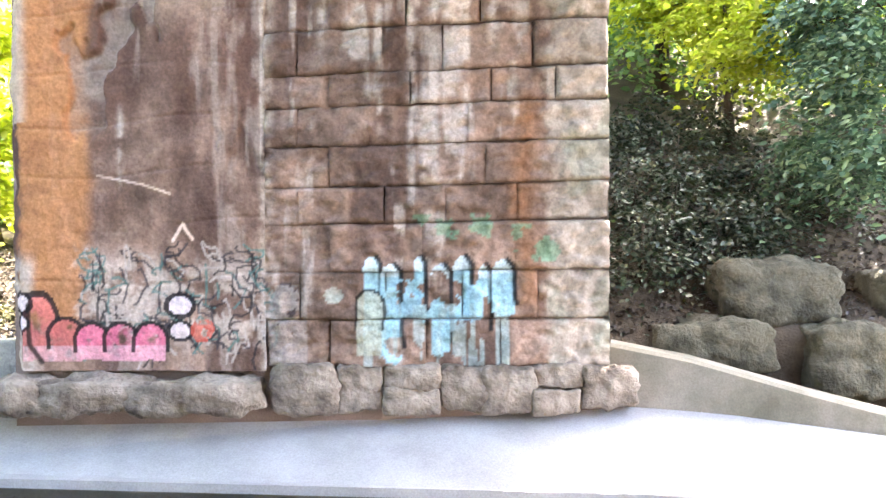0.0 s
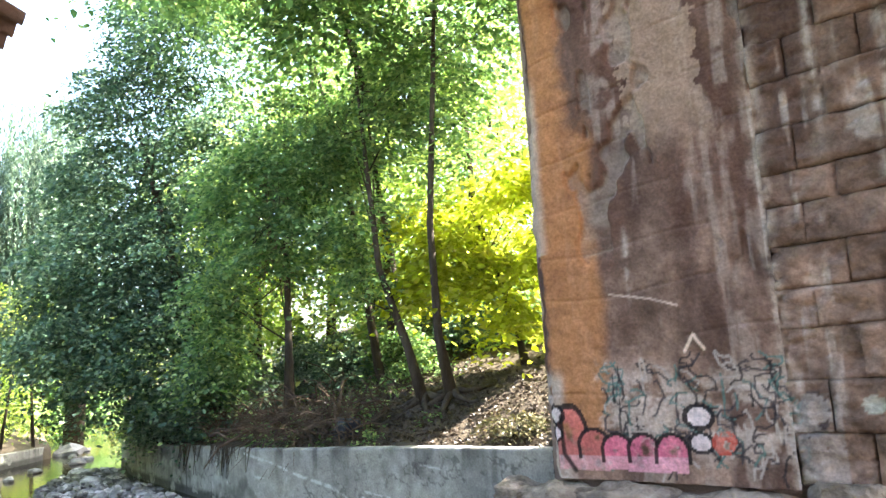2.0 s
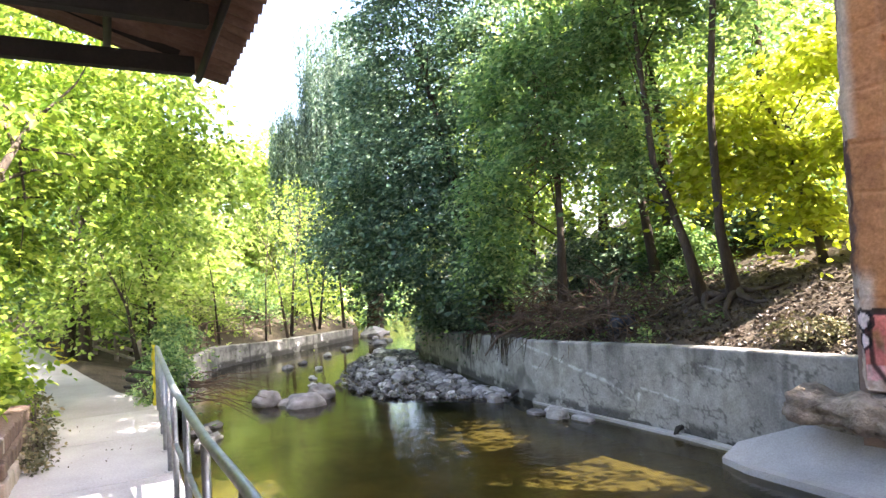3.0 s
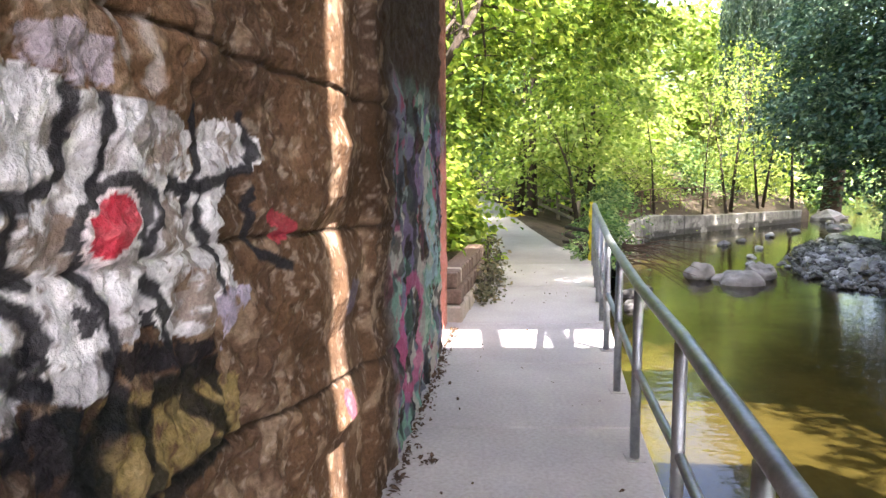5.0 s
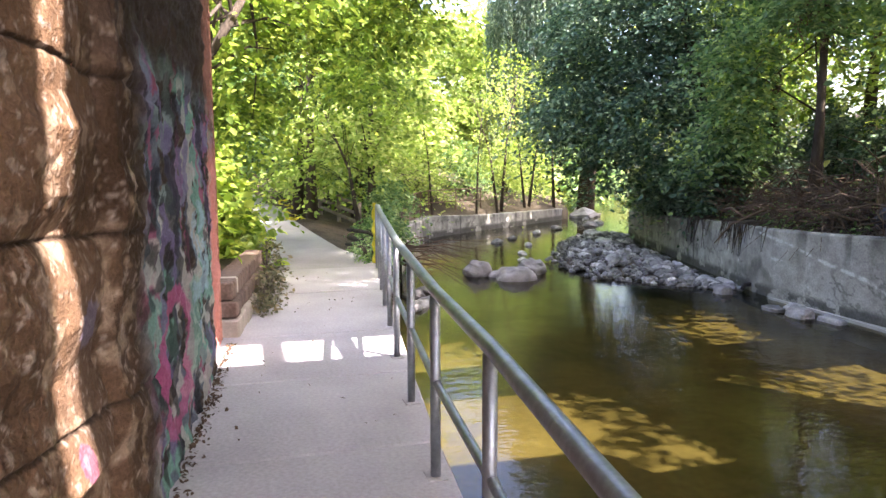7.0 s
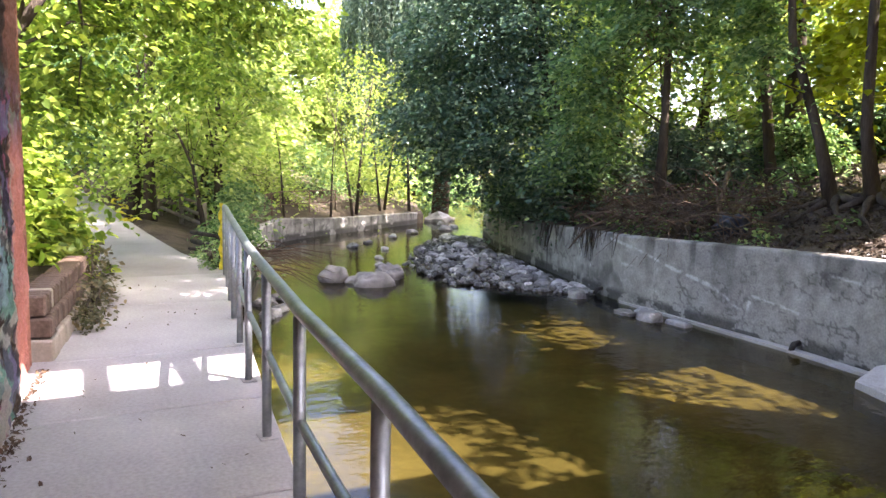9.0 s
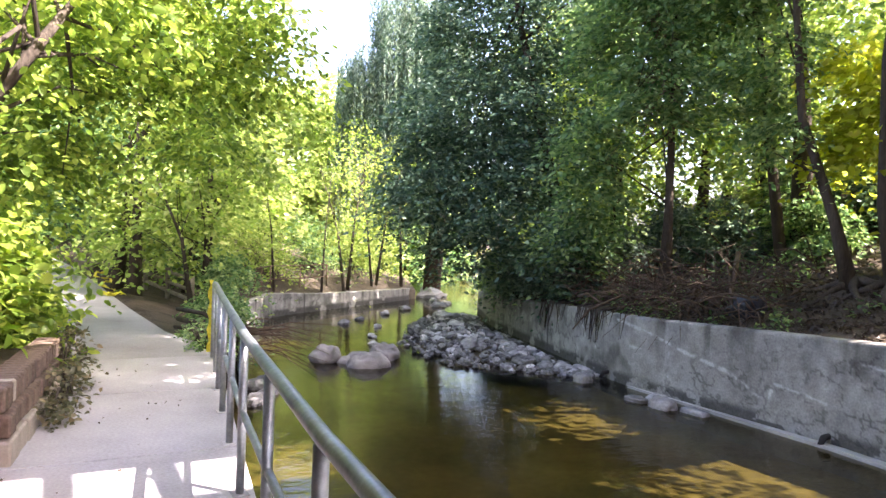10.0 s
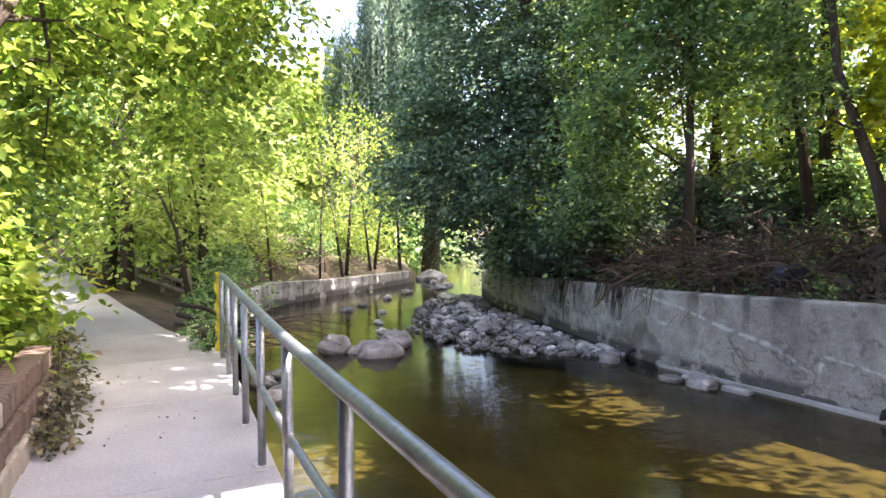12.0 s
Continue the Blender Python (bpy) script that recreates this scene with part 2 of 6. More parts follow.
# ---- plan ----
def rail_y(x):
    return float(np.interp(x, [-12.9, -11.7, -10.81, -9.83, -8.82, -7.71, -6.58, -5.4, -4.3, 20], [2.12, 1.935, 1.79, 1.635, 1.485, 1.315, 1.17, 1.02, 0.915, -2.12]))


def near_y(x):
    return -0.034 - 0.074 * (x + 8.44)


WATER = -1.15
# river's two banks as y over x
NX = [-60, -45, -34, -27.5, -23, -18, -13.2, -12.9, 20]
NY = [26.5, 20.3, 15.6, 6.9, 5.0, 3.6, 2.6, rail_y(-12.9) + 0.06, rail_y(20) + 0.06]
FX = [-60, -45, -34, -27.3, -24, -19.5, -14.2, -9.6, -6.45, -6.35, 1.4, 3.0, 20]
FY = [40, 29.5, 19.5, 14.9, 13.2, 11.9, 10.3, 10.1, 9.6, 9.6, 9.6, 9.9, 9.9]
FZ_X = [-60, -27.3, -19.5, -17.0, -13.3, -9.8, -6.4, 20]
FZ = [-0.9, -0.29, 0.02, 0.14, 0.26, 0.38, 0.47, 0.5]


def bank_near(x):
    return np.interp(x, NX, NY)


def bank_far(x):
    return np.interp(x, FX, FY)


def path_left(x):
    return np.interp(x, [-40, -30, -24, -18, -12.6, -9.0, -8.6, 20], [-4.6, -1.6, -0.6, 0.0, 0.4, 0.02, 0.0, -2.2])


def path_right(x):
    return np.interp(x, [-40, -30, -27.8, -22.7, -18.3, -15.1, -14.2, -12.9], [-2.4, 0.4, 0.9, 1.4, 1.66, 1.92, 2.2, 2.25])


def path_z(x):
    return np.interp(x, [-40, -28, -22, -14.5, 20], [1.6, 0.42, 0.14, 0.0, 0.0])


def ground_z(x, y):
    n, f = bank_near(x), bank_far(x)
    near = path_z(x) - 0.06 + np.where(x < -8.9, 0.32 * np.clip(path_left(x) - 0.3 - y, 0, 14), 0.5 * np.clip(-1.2 - y, 0, 6))
    near = near + np.where(x < -14.3, 0.45 * np.clip((y - path_right(x)) / 1.2, 0, 1) * np.clip((-14.3 - x) / 5, 0, 1), 0.0)
    near = np.where(x < -13.2, np.minimum(near, np.interp(x, [-34, -29, -17], [-0.72, -0.62, -0.30]) + 0.25 * (n - 0.3 - y)), near)
    far = np.interp(x, FZ_X, FZ) - 0.08 + 0.36 * np.clip(y - f - 0.2, 0, 14) * np.interp(x, [-45, -28, -2, 2], [0.25, 1.0, 1.0, 1.8])
    z = np.where(y < n - 0.05, near, np.where(y > f + 0.05, far, -1.75))
    return z


# ---- large structure ----
def vnoise(x, y, seed=0):
    """Smooth value noise on arrays, 0 to 1."""
    xi, yi = np.floor(x).astype(np.int64), np.floor(y).astype(np.int64)
    fx, fy = x - xi, y - yi
    fx, fy = fx * fx * (3 - 2 * fx), fy * fy * (3 - 2 * fy)

    def h(a, c):
        v = (a * 374761393 + c * 668265263 + seed * 1442695041) & 0xFFFFFFFF
        v = ((v ^ (v >> 13)) * 1274126177) & 0xFFFFFFFF
        return ((v ^ (v >> 16)) & 0xFFFF) / 65535.0

    return (h(xi, yi) * (1 - fx) + h(xi + 1, yi) * fx) * (1 - fy) + (h(xi, yi + 1) * (1 - fx) + h(xi + 1, yi + 1) * fx) * fy


def fbm(x, y, seed=0, octaves=4):
    s, a, tot = 0.0, 1.0, 0.0
    for k in range(octaves):
        s, tot = s + a * vnoise(x * 2 ** k, y * 2 ** k, seed + k), tot + a
        a *= 0.55
    return s / tot


def smooth(a, lo, hi):
    t = np.clip((a - lo) / (hi - lo), 0, 1)
    return t * t * (3 - 2 * t)


def line_dist(X, Z, pts):
    """Distance of every point to a polyline."""
    d = np.full(X.shape, 1e9)
    for (ax, az), (bx, bz) in zip(pts, pts[1:]):
        ux, uz = bx - ax, bz - az
        t = np.clip(((X - ax) * ux + (Z - az) * uz) / (ux * ux + uz * uz + 1e-12), 0, 1)
        d = np.minimum(d, np.hypot(X - ax - t * ux, Z - az - t * uz))
    return d


def poly_in(X, Z, pts):
    """Inside a polygon: 1 or 0."""
    c = np.zeros(X.shape, bool)
    for (ax, az), (bx, bz) in zip(pts, pts[1:] + pts[:1]):
        cross = ((az > Z) != (bz > Z)) & (X < (bx - ax) * (Z - az) / (bz - az + 1e-12) + ax)
        c ^= cross
    return c


def paint(col, mask, rgb):
    return col * (1 - mask[..., None]) + np.array(rgb) * mask[..., None]


def colour_layer(ob, cols):
    at = ob.data.color_attributes.new("paint", "FLOAT_COLOR", "POINT")
    a = np.ones((len(ob.data.vertices), 4), np.float32)
    a[:, :3] = np.clip(cols.reshape(-1, 3), 0, 1)
    at.data.foreach_set("color", a.ravel())


def sheet(name, P, material, cols=None, parent=None):
    """A grid of points (rows, columns, 3) as a smooth sheet."""
    a, c = P.shape[:2]
    idx = np.arange(a * c).reshape(a, c)
    F = np.stack([idx[:-1, :-1], idx[1:, :-1], idx[1:, 1:], idx[:-1, 1:]], -1).reshape(-1, 4)
    ob = fast_mesh(name, P.reshape(-1, 3), F, material, parent)
    ob.data.polygons.foreach_set("use_smooth", [True] * len(ob.data.polygons))
    if cols is not None:
        colour_layer(ob, cols)
    return ob


def painted(name, rough=0.88, fine=60.0, strength=0.6, dist=0.012, speck=0.75):
    """Stone whose stains and spray paint lie in a colour layer, with grain and relief."""
    m, nt, b = mat(name, rough)
    b.inputs["Specular IOR Level"].default_value = 0.04
    at = nt.nodes.new("ShaderNodeVertexColor")
    at.layer_name = "paint"
    v = coords(nt)
    n1, n2 = noise_tex(nt, v, fine, 4), noise_tex(nt, v, fine * 0.2, 4)
    col = mix(nt, 0.8, at.outputs[0], ramp(nt, n1, (0.25, grey(speck * 0.75)), (0.75, grey(1.2))), "MULTIPLY")
    col = mix(nt, 0.7, col, ramp(nt, n2, (0.3, grey(0.75)), (0.7, grey(1.15))), "MULTIPLY")
    link(nt, col, b.inputs["Base Color"])
    hh = mix(nt, 0.5, n1, n2)
    bump(nt, b, hh, strength, dist)
    return m


M_PAINTED = painted("painted stone", 0.7, 75.0, 1.0, 0.02, 0.8)
M_BLOCK = painted("sandstone block", 0.92, 22.0, 0.8, 0.03)
M_CREEKWALL = painted("stained creek wall", 0.9, 30.0, 0.5, 0.012, 0.8)


def make_ground():
    gx = np.concatenate([[-1500, -600, -250, -120, -80], np.arange(-60, 22, 0.4), [26, 34, 50, 90, 250, 1500]])
    off = np.concatenate([np.arange(0, 6, 0.3), np.arange(6, 20, 0.8), [22, 27, 35, 50, 90, 250, 700, 1500]])
    rows = []
    for x in gx:
        n, f = float(bank_near(x)), float(bank_far(x))
        y = np.concatenate([(n - 0.22 - off)[::-1], np.linspace(n - 0.2, f + 0.2, 12), f + 0.22 + off])
        xx = np.full(y.shape, x)
        z = ground_z(xx, y)
        m = (y > n - 0.21) & (y < f + 0.21)
        z = np.where(m, -1.8, z)
        rows.append(np.stack([xx, y, z], -1))
    P = np.array(rows)
    X, Y, Z = P[..., 0], P[..., 1], P[..., 2]
    lump = 0.5 * (fbm(X * 0.5, Y * 0.5, 1) - 0.5) + 0.2 * (fbm(X * 2, Y * 2, 2) - 0.5)
    P[..., 2] = np.where(Z > 0.12, Z + lump, Z)
    return tagged(sheet("ground", P, M_GROUND), "dark leaf-littered soil of the creek banks", "ground", kind="structure")


make_ground()


def strip_between(name, xs, lo, hi, z_top, z_bot, material, label, category):
    """A thick slab between two lines over x."""
    V, F = [], []
    for x in xs:
        V += [(x, lo(x), z_top(x)), (x, hi(x), z_top(x)), (x, hi(x), z_bot), (x, lo(x), z_bot)]
    for i in range(len(xs) - 1):
        a = i * 4
        for k in range(4):
            F.append((a + k, a + (k + 1) % 4, a + 4 + (k + 1) % 4, a + 4 + k))
    F += [(0, 3, 2, 1), (len(V) - 4, len(V) - 3, len(V) - 2, len(V) - 1)]
    bm = bmesh.new()
    bv = [bm.verts.new(v) for v in V]
    for f in F:
        bm.faces.new([bv[i] for i in f])
    return tagged(part(name, bm, material), label, category, kind="structure")


# creek: one sheet of water
wx = np.arange(-60, 20.1, 0.5)
sheet_pts = np.array([[(x, y, WATER) for y in np.linspace(float(bank_near(x)) - 0.15, float(bank_far(x)) + 0.15, 8)] for x in wx])
tagged(sheet("water", sheet_pts, M_WATER), "shallow brown-green creek water, nearly still", "water", kind="structure")

M_BED = simple("creek silt", (0.18, 0.145, 0.085), (0.42, 0.335, 0.185), 0.7, 0.95, 0.3, fine=9)
bed_pts = np.array([[(x, y, -1.46 + 0.05 * math.sin(x * 1.3 + y * 0.7) * math.sin(y * 0.9)) for y in np.linspace(float(bank_near(x)) - 0.12, float(bank_far(x)) + 0.12, 16)] for x in wx])
tagged(sheet("ground_bed", bed_pts, M_BED), "tan silt bed under the shallow creek", "creek bed", kind="structure")
# path beyond the walkway
xs = np.arange(-40, -12.9, 0.6)
strip_between("road", xs, lambda x: float(path_left(x)), lambda x: float(path_right(x)), lambda x: float(path_z(x)) - 0.012, -0.5, M_PATH, "pale gravel-dusted path climbing into the trees", "path")
# wall below the walkway's edge
strip_between("wall_creek_side", np.arange(-12.9, 6.1, 0.5), lambda x: rail_y(x) - 0.35, lambda x: rail_y(x) + 0.06, lambda x: -0.255, -1.8, M_WALLC, "stained concrete wall under the walkway's edge", "wall")


def creek_wall(name, x0, x1, yf, z_top, side, label, marks):
    """Concrete wall along a bank with coping, streaks and scratched marks in its colour layer."""
    n, rows = 760, 96
    xs = np.linspace(x0, x1, n)
    ys = np.array([float(yf(x)) for x in xs])
    k = np.ones(73) / 73
    ys = np.convolve(np.pad(ys, 36, mode="edge"), k, "valid")
    tx, ty = np.gradient(xs), np.gradient(ys)
    ln = np.hypot(tx, ty)
    nx, ny = -ty / ln, tx / ln
    flip = np.where(ny * side > 0, 1, -1)
    nx, ny = nx * flip, ny * flip
    zt = np.array([float(z_top(x)) for x in xs])
    P, C = [], []
    for r in range(rows):
        f = r / (rows - 6)
        back = 0.0
        if r <= rows - 6:
            z = -1.9 + (zt + 1.9 - 0.03) * f
        else:
            z, back = zt + 0.0 * zt, (0.02, 0.1, 0.2, 0.3, 0.3)[r - rows + 5]
            if r == rows - 1:
                z = zt - 1.5
        P.append(np.stack([xs + nx * back, ys + ny * back, z], -1))
    P = np.array(P)
    S, Z = np.broadcast_to(np.cumsum(ln), P.shape[:2]), P[..., 2]
    top = zt - Z
    base = (0.21 + 0.22 * fbm(S * 0.6, Z * 1.2, 11)) * (0.72 + 0.56 * fbm(S * 4, Z * 4, 12))
    C = base[..., None] * np.array([1.0, 0.955, 0.85])
    # faded grey scrawls, dark seepage and pale drips
    scrawl = np.abs(fbm(S * 2.3, Z * 2.6, 22) - 0.5) < 0.022
    C = paint(C, 0.55 * scrawl * smooth(fbm(S * 0.5, Z * 0.4, 23), 0.42, 0.55) * (top > 0.12), (0.055, 0.052, 0.048))
    C = paint(C, 0.65 * smooth(fbm(S * 1.1, Z * 1.1, 24), 0.56, 0.74), (0.085, 0.08, 0.068))
    drip = smooth(vnoise(S * 7, Z * 0.5, 25), 0.80, 0.93) * smooth(fbm(S * 0.7, Z * 1.5, 26), 0.45, 0.6)
    C = paint(C, 0.45 * drip, (0.42, 0.40, 0.36))
    streak = smooth(fbm(S * 3.5, Z * 0.35, 13), 0.5, 0.75) * np.exp(-np.clip(top, 0, 9) / 0.55)
    C = paint(C, 0.75 * streak, (0.07, 0.065, 0.055))
    C = paint(C, 0.45 * smooth(fbm(S * 0.9, Z * 0.9, 15), 0.55, 0.75), (0.34, 0.325, 0.29))
    wet = smooth(-Z, 0.86, 1.0)
    C = paint(C, 0.8 * wet * (fbm(S * 2, Z * 4, 17) > 0.4), (0.06, 0.058, 0.05))
    for joint in (12.3,):
        C = paint(C, 0.8 * (np.abs(S - joint) < 0.045), (0.08, 0.075, 0.07))
    for pts, w in marks:
        d = line_dist(P[..., 0], Z, pts) + 0.05 * (fbm(P[..., 0] * 5, Z * 5, 19) - 0.5)
        C = paint(C, 0.7 * (1 - smooth(d, w * 0.2, w * 0.75)) * smooth(fbm(S * 6, Z * 6, 20), 0.32, 0.5), (0.60, 0.59, 0.55))
    bent = P + 0.0
    bent[..., 1] += 0.02 * (fbm(S * 1.5, Z * 2.0, 21) - 0.5)
    return tagged(sheet(name, bent, M_CREEKWALL, C), label, "wall", kind="structure")


MARKS = [
    ([(-14.6, 0.12), (-13.6, 0.0), (-12.6, -0.25), (-11.6, -0.42), (-11.2, -0.60)], 0.055),
    ([(-11.2, -0.66), (-10.8, -0.72), (-10.75, -0.55)], 0.05),
    ([(-10.7, -0.45), (-10.2, -0.50), (-9.8, -0.56)], 0.035),
    ([(-16.6, 0.0), (-16.2, -0.25), (-16.1, -0.45)], 0.03),
    ([(-14.2, -0.35), (-13.75, -0.36)], 0.06), ([(-14.2, -0.5), (-13.8, -0.52)], 0.07), ([(-14.1, -0.68), (-13.85, -0.66)], 0.05),
    ([(-13.0, -0.3), (-13.0, -0.75)], 0.035), ([(-15.6, -0.3), (-15.55, -0.6)], 0.03), ([(-9.3, 0.1), (-8.8, 0.05)], 0.03),
]
creek_wall("wall_far_bank", -6.42, -27.3, bank_far, lambda x: np.interp(x, FZ_X, FZ), 1, "stained grey concrete retaining wall with pale scratched marks", MARKS)
creek_wall("wall_upstream", -17.5, -33.7, bank_near, lambda x: np.interp(x, [-33.7, -29.4, -27.3, -17.5], [-0.63, -0.52, -0.35, -0.22]), -1, "grey concrete creek wall with sun patches", [])
# footing along the far wall's base
M_FOOT = simple("wet pale concrete", (0.30, 0.28, 0.25), (0.56, 0.53, 0.48), 1.4, 0.8, 0.4)
strip_between("trim_footing", np.arange(-14.0, -7.4, 0.4), lambda x: float(bank_far(x)) - 0.07 - 0.15 * min(1, (x + 14) / 4), lambda x: float(bank_far(x)) - 0.05, lambda x: WATER + 0.05, -1.6, M_FOOT, "pale concrete footing lip along the creek wall", "footing")

# ---- far abutment ----
FAR_Y = 9.4
PINKS = [(-5.29, 0.50), (-4.92, 0.50), (-4.54, 0.50)]


def far_paint(X, Z):
    """Stains and graffiti of the far abutment over x and z."""
    n1, n2 = fbm(X * 1.3, Z * 1.3, 31), fbm(X * 6, Z * 6, 32)
    col = np.array([0.33, 0.235, 0.185]) * (0.22 + 1.45 * n1)[..., None] * (0.6 + 0.8 * n2)[..., None]
    col = paint(col, 0.85 * (X < -3.1) * smooth(Z, 1.5, 2.1) * smooth(fbm(X * 1.1, Z * 0.5, 34), 0.3, 0.55), (0.15, 0.088, 0.068))
    soot = smooth(fbm(X * 2.2, Z * 0.45, 33), 0.38, 0.7)
    col = paint(col, 0.8 * soot, (0.115, 0.075, 0.062))
    pale = smooth(fbm(X * 4.5, Z * 0.5, 35), 0.52, 0.66)
    col = paint(col, np.where(X < -3.1, 0.38, 0.75) * pale * smooth(fbm(X * 3, Z * 3, 37), 0.35, 0.55), (0.62, 0.55, 0.49))
    for sx, zt, zb, w in ((-1.15, 6.5, 2.2, 0.05), (-0.85, 6.0, 2.6, 0.06), (-0.45, 5.8, 3.2, 0.05), (-1.55, 5.4, 3.3, 0.04), (-2.3, 6.8, 4.4, 0.05), (-4.9, 3.6, 2.7, 0.04), (-0.1, 7.2, 4.4, 0.07)):
        col = paint(col, 0.7 * np.exp(-((X - sx - 0.04 * (n2 - 0.5)) / w) ** 2) * smooth(Z, zb - 0.4, zb + 0.3) * (1 - smooth(Z, zt - 0.3, zt)) * smooth(n2, 0.3, 0.55), (0.66, 0.60, 0.54))
    col = col * np.where(X < -3.1, 0.82, 0.93)[..., None]
    # rust-orange run down the outer corner
    edge_l, edge_r = -6.25 + 0.25 * (n2 - 0.5), -5.35 + 0.5 * (fbm(Z * 0.8, X * 0.5, 36) - 0.5)
    orange = smooth(X, edge_l - 0.08, edge_l + 0.08) * (1 - smooth(X, edge_r - 0.12, edge_r + 0.12)) * smooth(Z, 0.55, 0.9)
    up = smooth(Z + 0.8 * (n2 - 0.5) + 0.5 * (n1 - 0.5), 4.4, 5.4)
    orange = orange * (1 - up + up * smooth(-X + 0.3 * (n2 - 0.5), 5.5, 5.85))
    col = paint(col, 0.78 * orange, np.array([0.50, 0.25, 0.11]))
    col = paint(col, 0.5 * orange * smooth(fbm(X * 3, Z * 7, 38), 0.5, 0.7), (0.30, 0.15, 0.08))
    col = paint(col, 0.75 * smooth(-X, 6.05, 6.2) * (1 - smooth(Z, 5.6, 6.2)) * (Z > 3.3), (0.50, 0.42, 0.34))
    col = paint(col, 0.7 * (np.abs(X + 4.2 + 0.12 * (Z - 6)) < 0.55 + 0.5 * (n2 - 0.5)) * smooth(Z, 4.2, 5.2), (0.40, 0.31, 0.24))
    # rust on the inner side, pale quoins at the other end
    rust = np.exp(-((X - 0.32 - 0.06 * np.sin(Z * 2)) / 0.16) ** 2) * smooth(Z, 0.7, 1.1) * (1 - smooth(Z, 3.4, 3.8))
    col = paint(col, 0.7 * rust, (0.30, 0.15, 0.075))
    quoin = smooth(X + 0.3 * (n2 - 0.5), 0.5, 0.68)
    col = paint(col, 0.75 * quoin, np.array([0.46, 0.41, 0.345]))
    col = paint(col, 0.5 * quoin * smooth(fbm(X * 3, Z * 2, 39), 0.52, 0.7), (0.27, 0.30, 0.23))
    col = paint(col, 0.55 * np.exp(-((X + 3.02) / 0.09) ** 2) * smooth(n2, 0.3, 0.6), (0.60, 0.52, 0.43))
    # old scrawls: worn pale ground, then dark and white lines
    top = 1.62 + 0.7 * (fbm(X * 2.2, Z * 0.6, 40) - 0.5)
    body = (1 - smooth(Z, top - 0.3, top + 0.12)) * smooth(X + 0.5 * (n2 - 0.5), -5.5, -5.3) * (1 - smooth(X + 0.6 * (n1 - 0.5), -3.3, -2.9)) * smooth(Z, 0.2, 0.7)
    body = np.maximum(body, smooth(-X, 5.95, 6.1) * (1 - smooth(Z, 1.4, 1.7)))
    col = paint(col, 0.72 * body * smooth(n2 + 0.6 * (fbm(X * 2, Z * 2, 140) - 0.5), 0.34, 0.6), (0.58, 0.53, 0.48))
    rng = np.random.default_rng(12)
    for k in range(130):
        x, z = rng.uniform(-5.4, -2.9), rng.uniform(0.5, 1.75)
        h, s = rng.uniform(0.10, 0.5), rng.uniform(-0.22, 0.22)
        pts = [(x + 0.8 * s * math.sin(q * 0.7 + k) + 0.03 * q * s, z - h * (q / 7 + 0.12 * math.sin(q * 1.9 + k))) for q in range(8)]
        c = ((0.03, 0.03, 0.035), (0.46, 0.43, 0.40), (0.10, 0.20, 0.19), (0.05, 0.05, 0.06))[k % 4]
        col = paint(col, 0.85 * (1 - smooth(line_dist(X, Z, pts), 0.008, 0.020)), c)
    col = paint(col, 1 - smooth(line_dist(X, Z, [(-4.22, 1.78), (-4.09, 1.99), (-3.97, 1.80)]), 0.012, 0.03), (0.80, 0.66, 0.55))
    col = paint(col, 0.8 * (1 - smooth(line_dist(X, Z, [(-5.2, 2.62), (-4.6, 2.5), (-4.25, 2.38)]), 0.005, 0.02)), (0.72, 0.60, 0.52))
    # pink bubbles with black outline
    for cx, cz, rx, rz in [(-5.98, 0.72, 0.24, 0.36), (-5.62, 0.55, 0.22, 0.22)] + [(a, c, 0.20, 0.20) for a, c in PINKS]:
        d = np.hypot((X - cx) / rx, np.maximum(Z - cz, 0) / rz)
        inside = (d < 1) & (Z > 0.2 + 0.06 * n2) & (Z < cz + rz)
        col = paint(col, 0.85 * inside * smooth(n2, 0.2, 0.45), (0.72, 0.20, 0.32) if cx > -5.4 else (0.58, 0.18, 0.17))
        col = paint(col, 0.4 * inside * (Z < 0.42), (0.70, 0.60, 0.66))
        rim = (np.abs(d - 1.08) < 0.13) & (Z > cz - 0.16)
        col = paint(col, 0.92 * rim, (0.025, 0.022, 0.025))
    for cx, cz, rx, rz in [(-4.15, 0.94, 0.15, 0.12), (-4.15, 0.61, 0.13, 0.10), (-6.25, 0.98, 0.16, 0.11), (-6.25, 0.72, 0.12, 0.09)]:
        d = np.hypot((X - cx) / rx, (Z - cz) / rz)
        col = paint(col, 0.9 * (d < 1), (0.74, 0.68, 0.72))
        col = paint(col, 0.9 * ((d > 1) & (d < 1.45)), (0.02, 0.02, 0.025))
    col = paint(col, 0.9 * (1 - smooth(line_dist(X, Z, [(-6.1, 0.95), (-6.1, 0.45), (-5.95, 0.22)]), 0.02, 0.05)), (0.02, 0.02, 0.02))
    col = paint(col, 0.7 * ((np.hypot(X + 3.85, (Z - 0.62)) < 0.16) & (n2 > 0.5)), (0.65, 0.12, 0.08))
    # blue letters with drips
    tops = [-1.66, -1.42, -1.05, -0.78, -0.50, -0.22, 0.02]
    for k, x in enumerate(tops):
        w = 0.11 + 0.03 * math.sin(k * 2.3)
        zt = 1.56 - 0.1 * (k % 2) - 0.05 * (k == 6)
        zb = (0.55, 0.25, 0.75, 0.3, 0.7, 0.95, 0.8)[k]
        cap = (np.hypot((X - x) / w, np.maximum(Z - zt + 0.16, 0) / 0.16) < 1) & (Z > zb + 0.3 * (fbm(X * 9, Z * 0, 45) - 0.5))
        worn = fbm(X * 2.6 + 3, Z * 2.6, 47) < 0.62
        col = paint(col, 0.92 * cap * worn, np.array([0.38, 0.66, 0.76]))
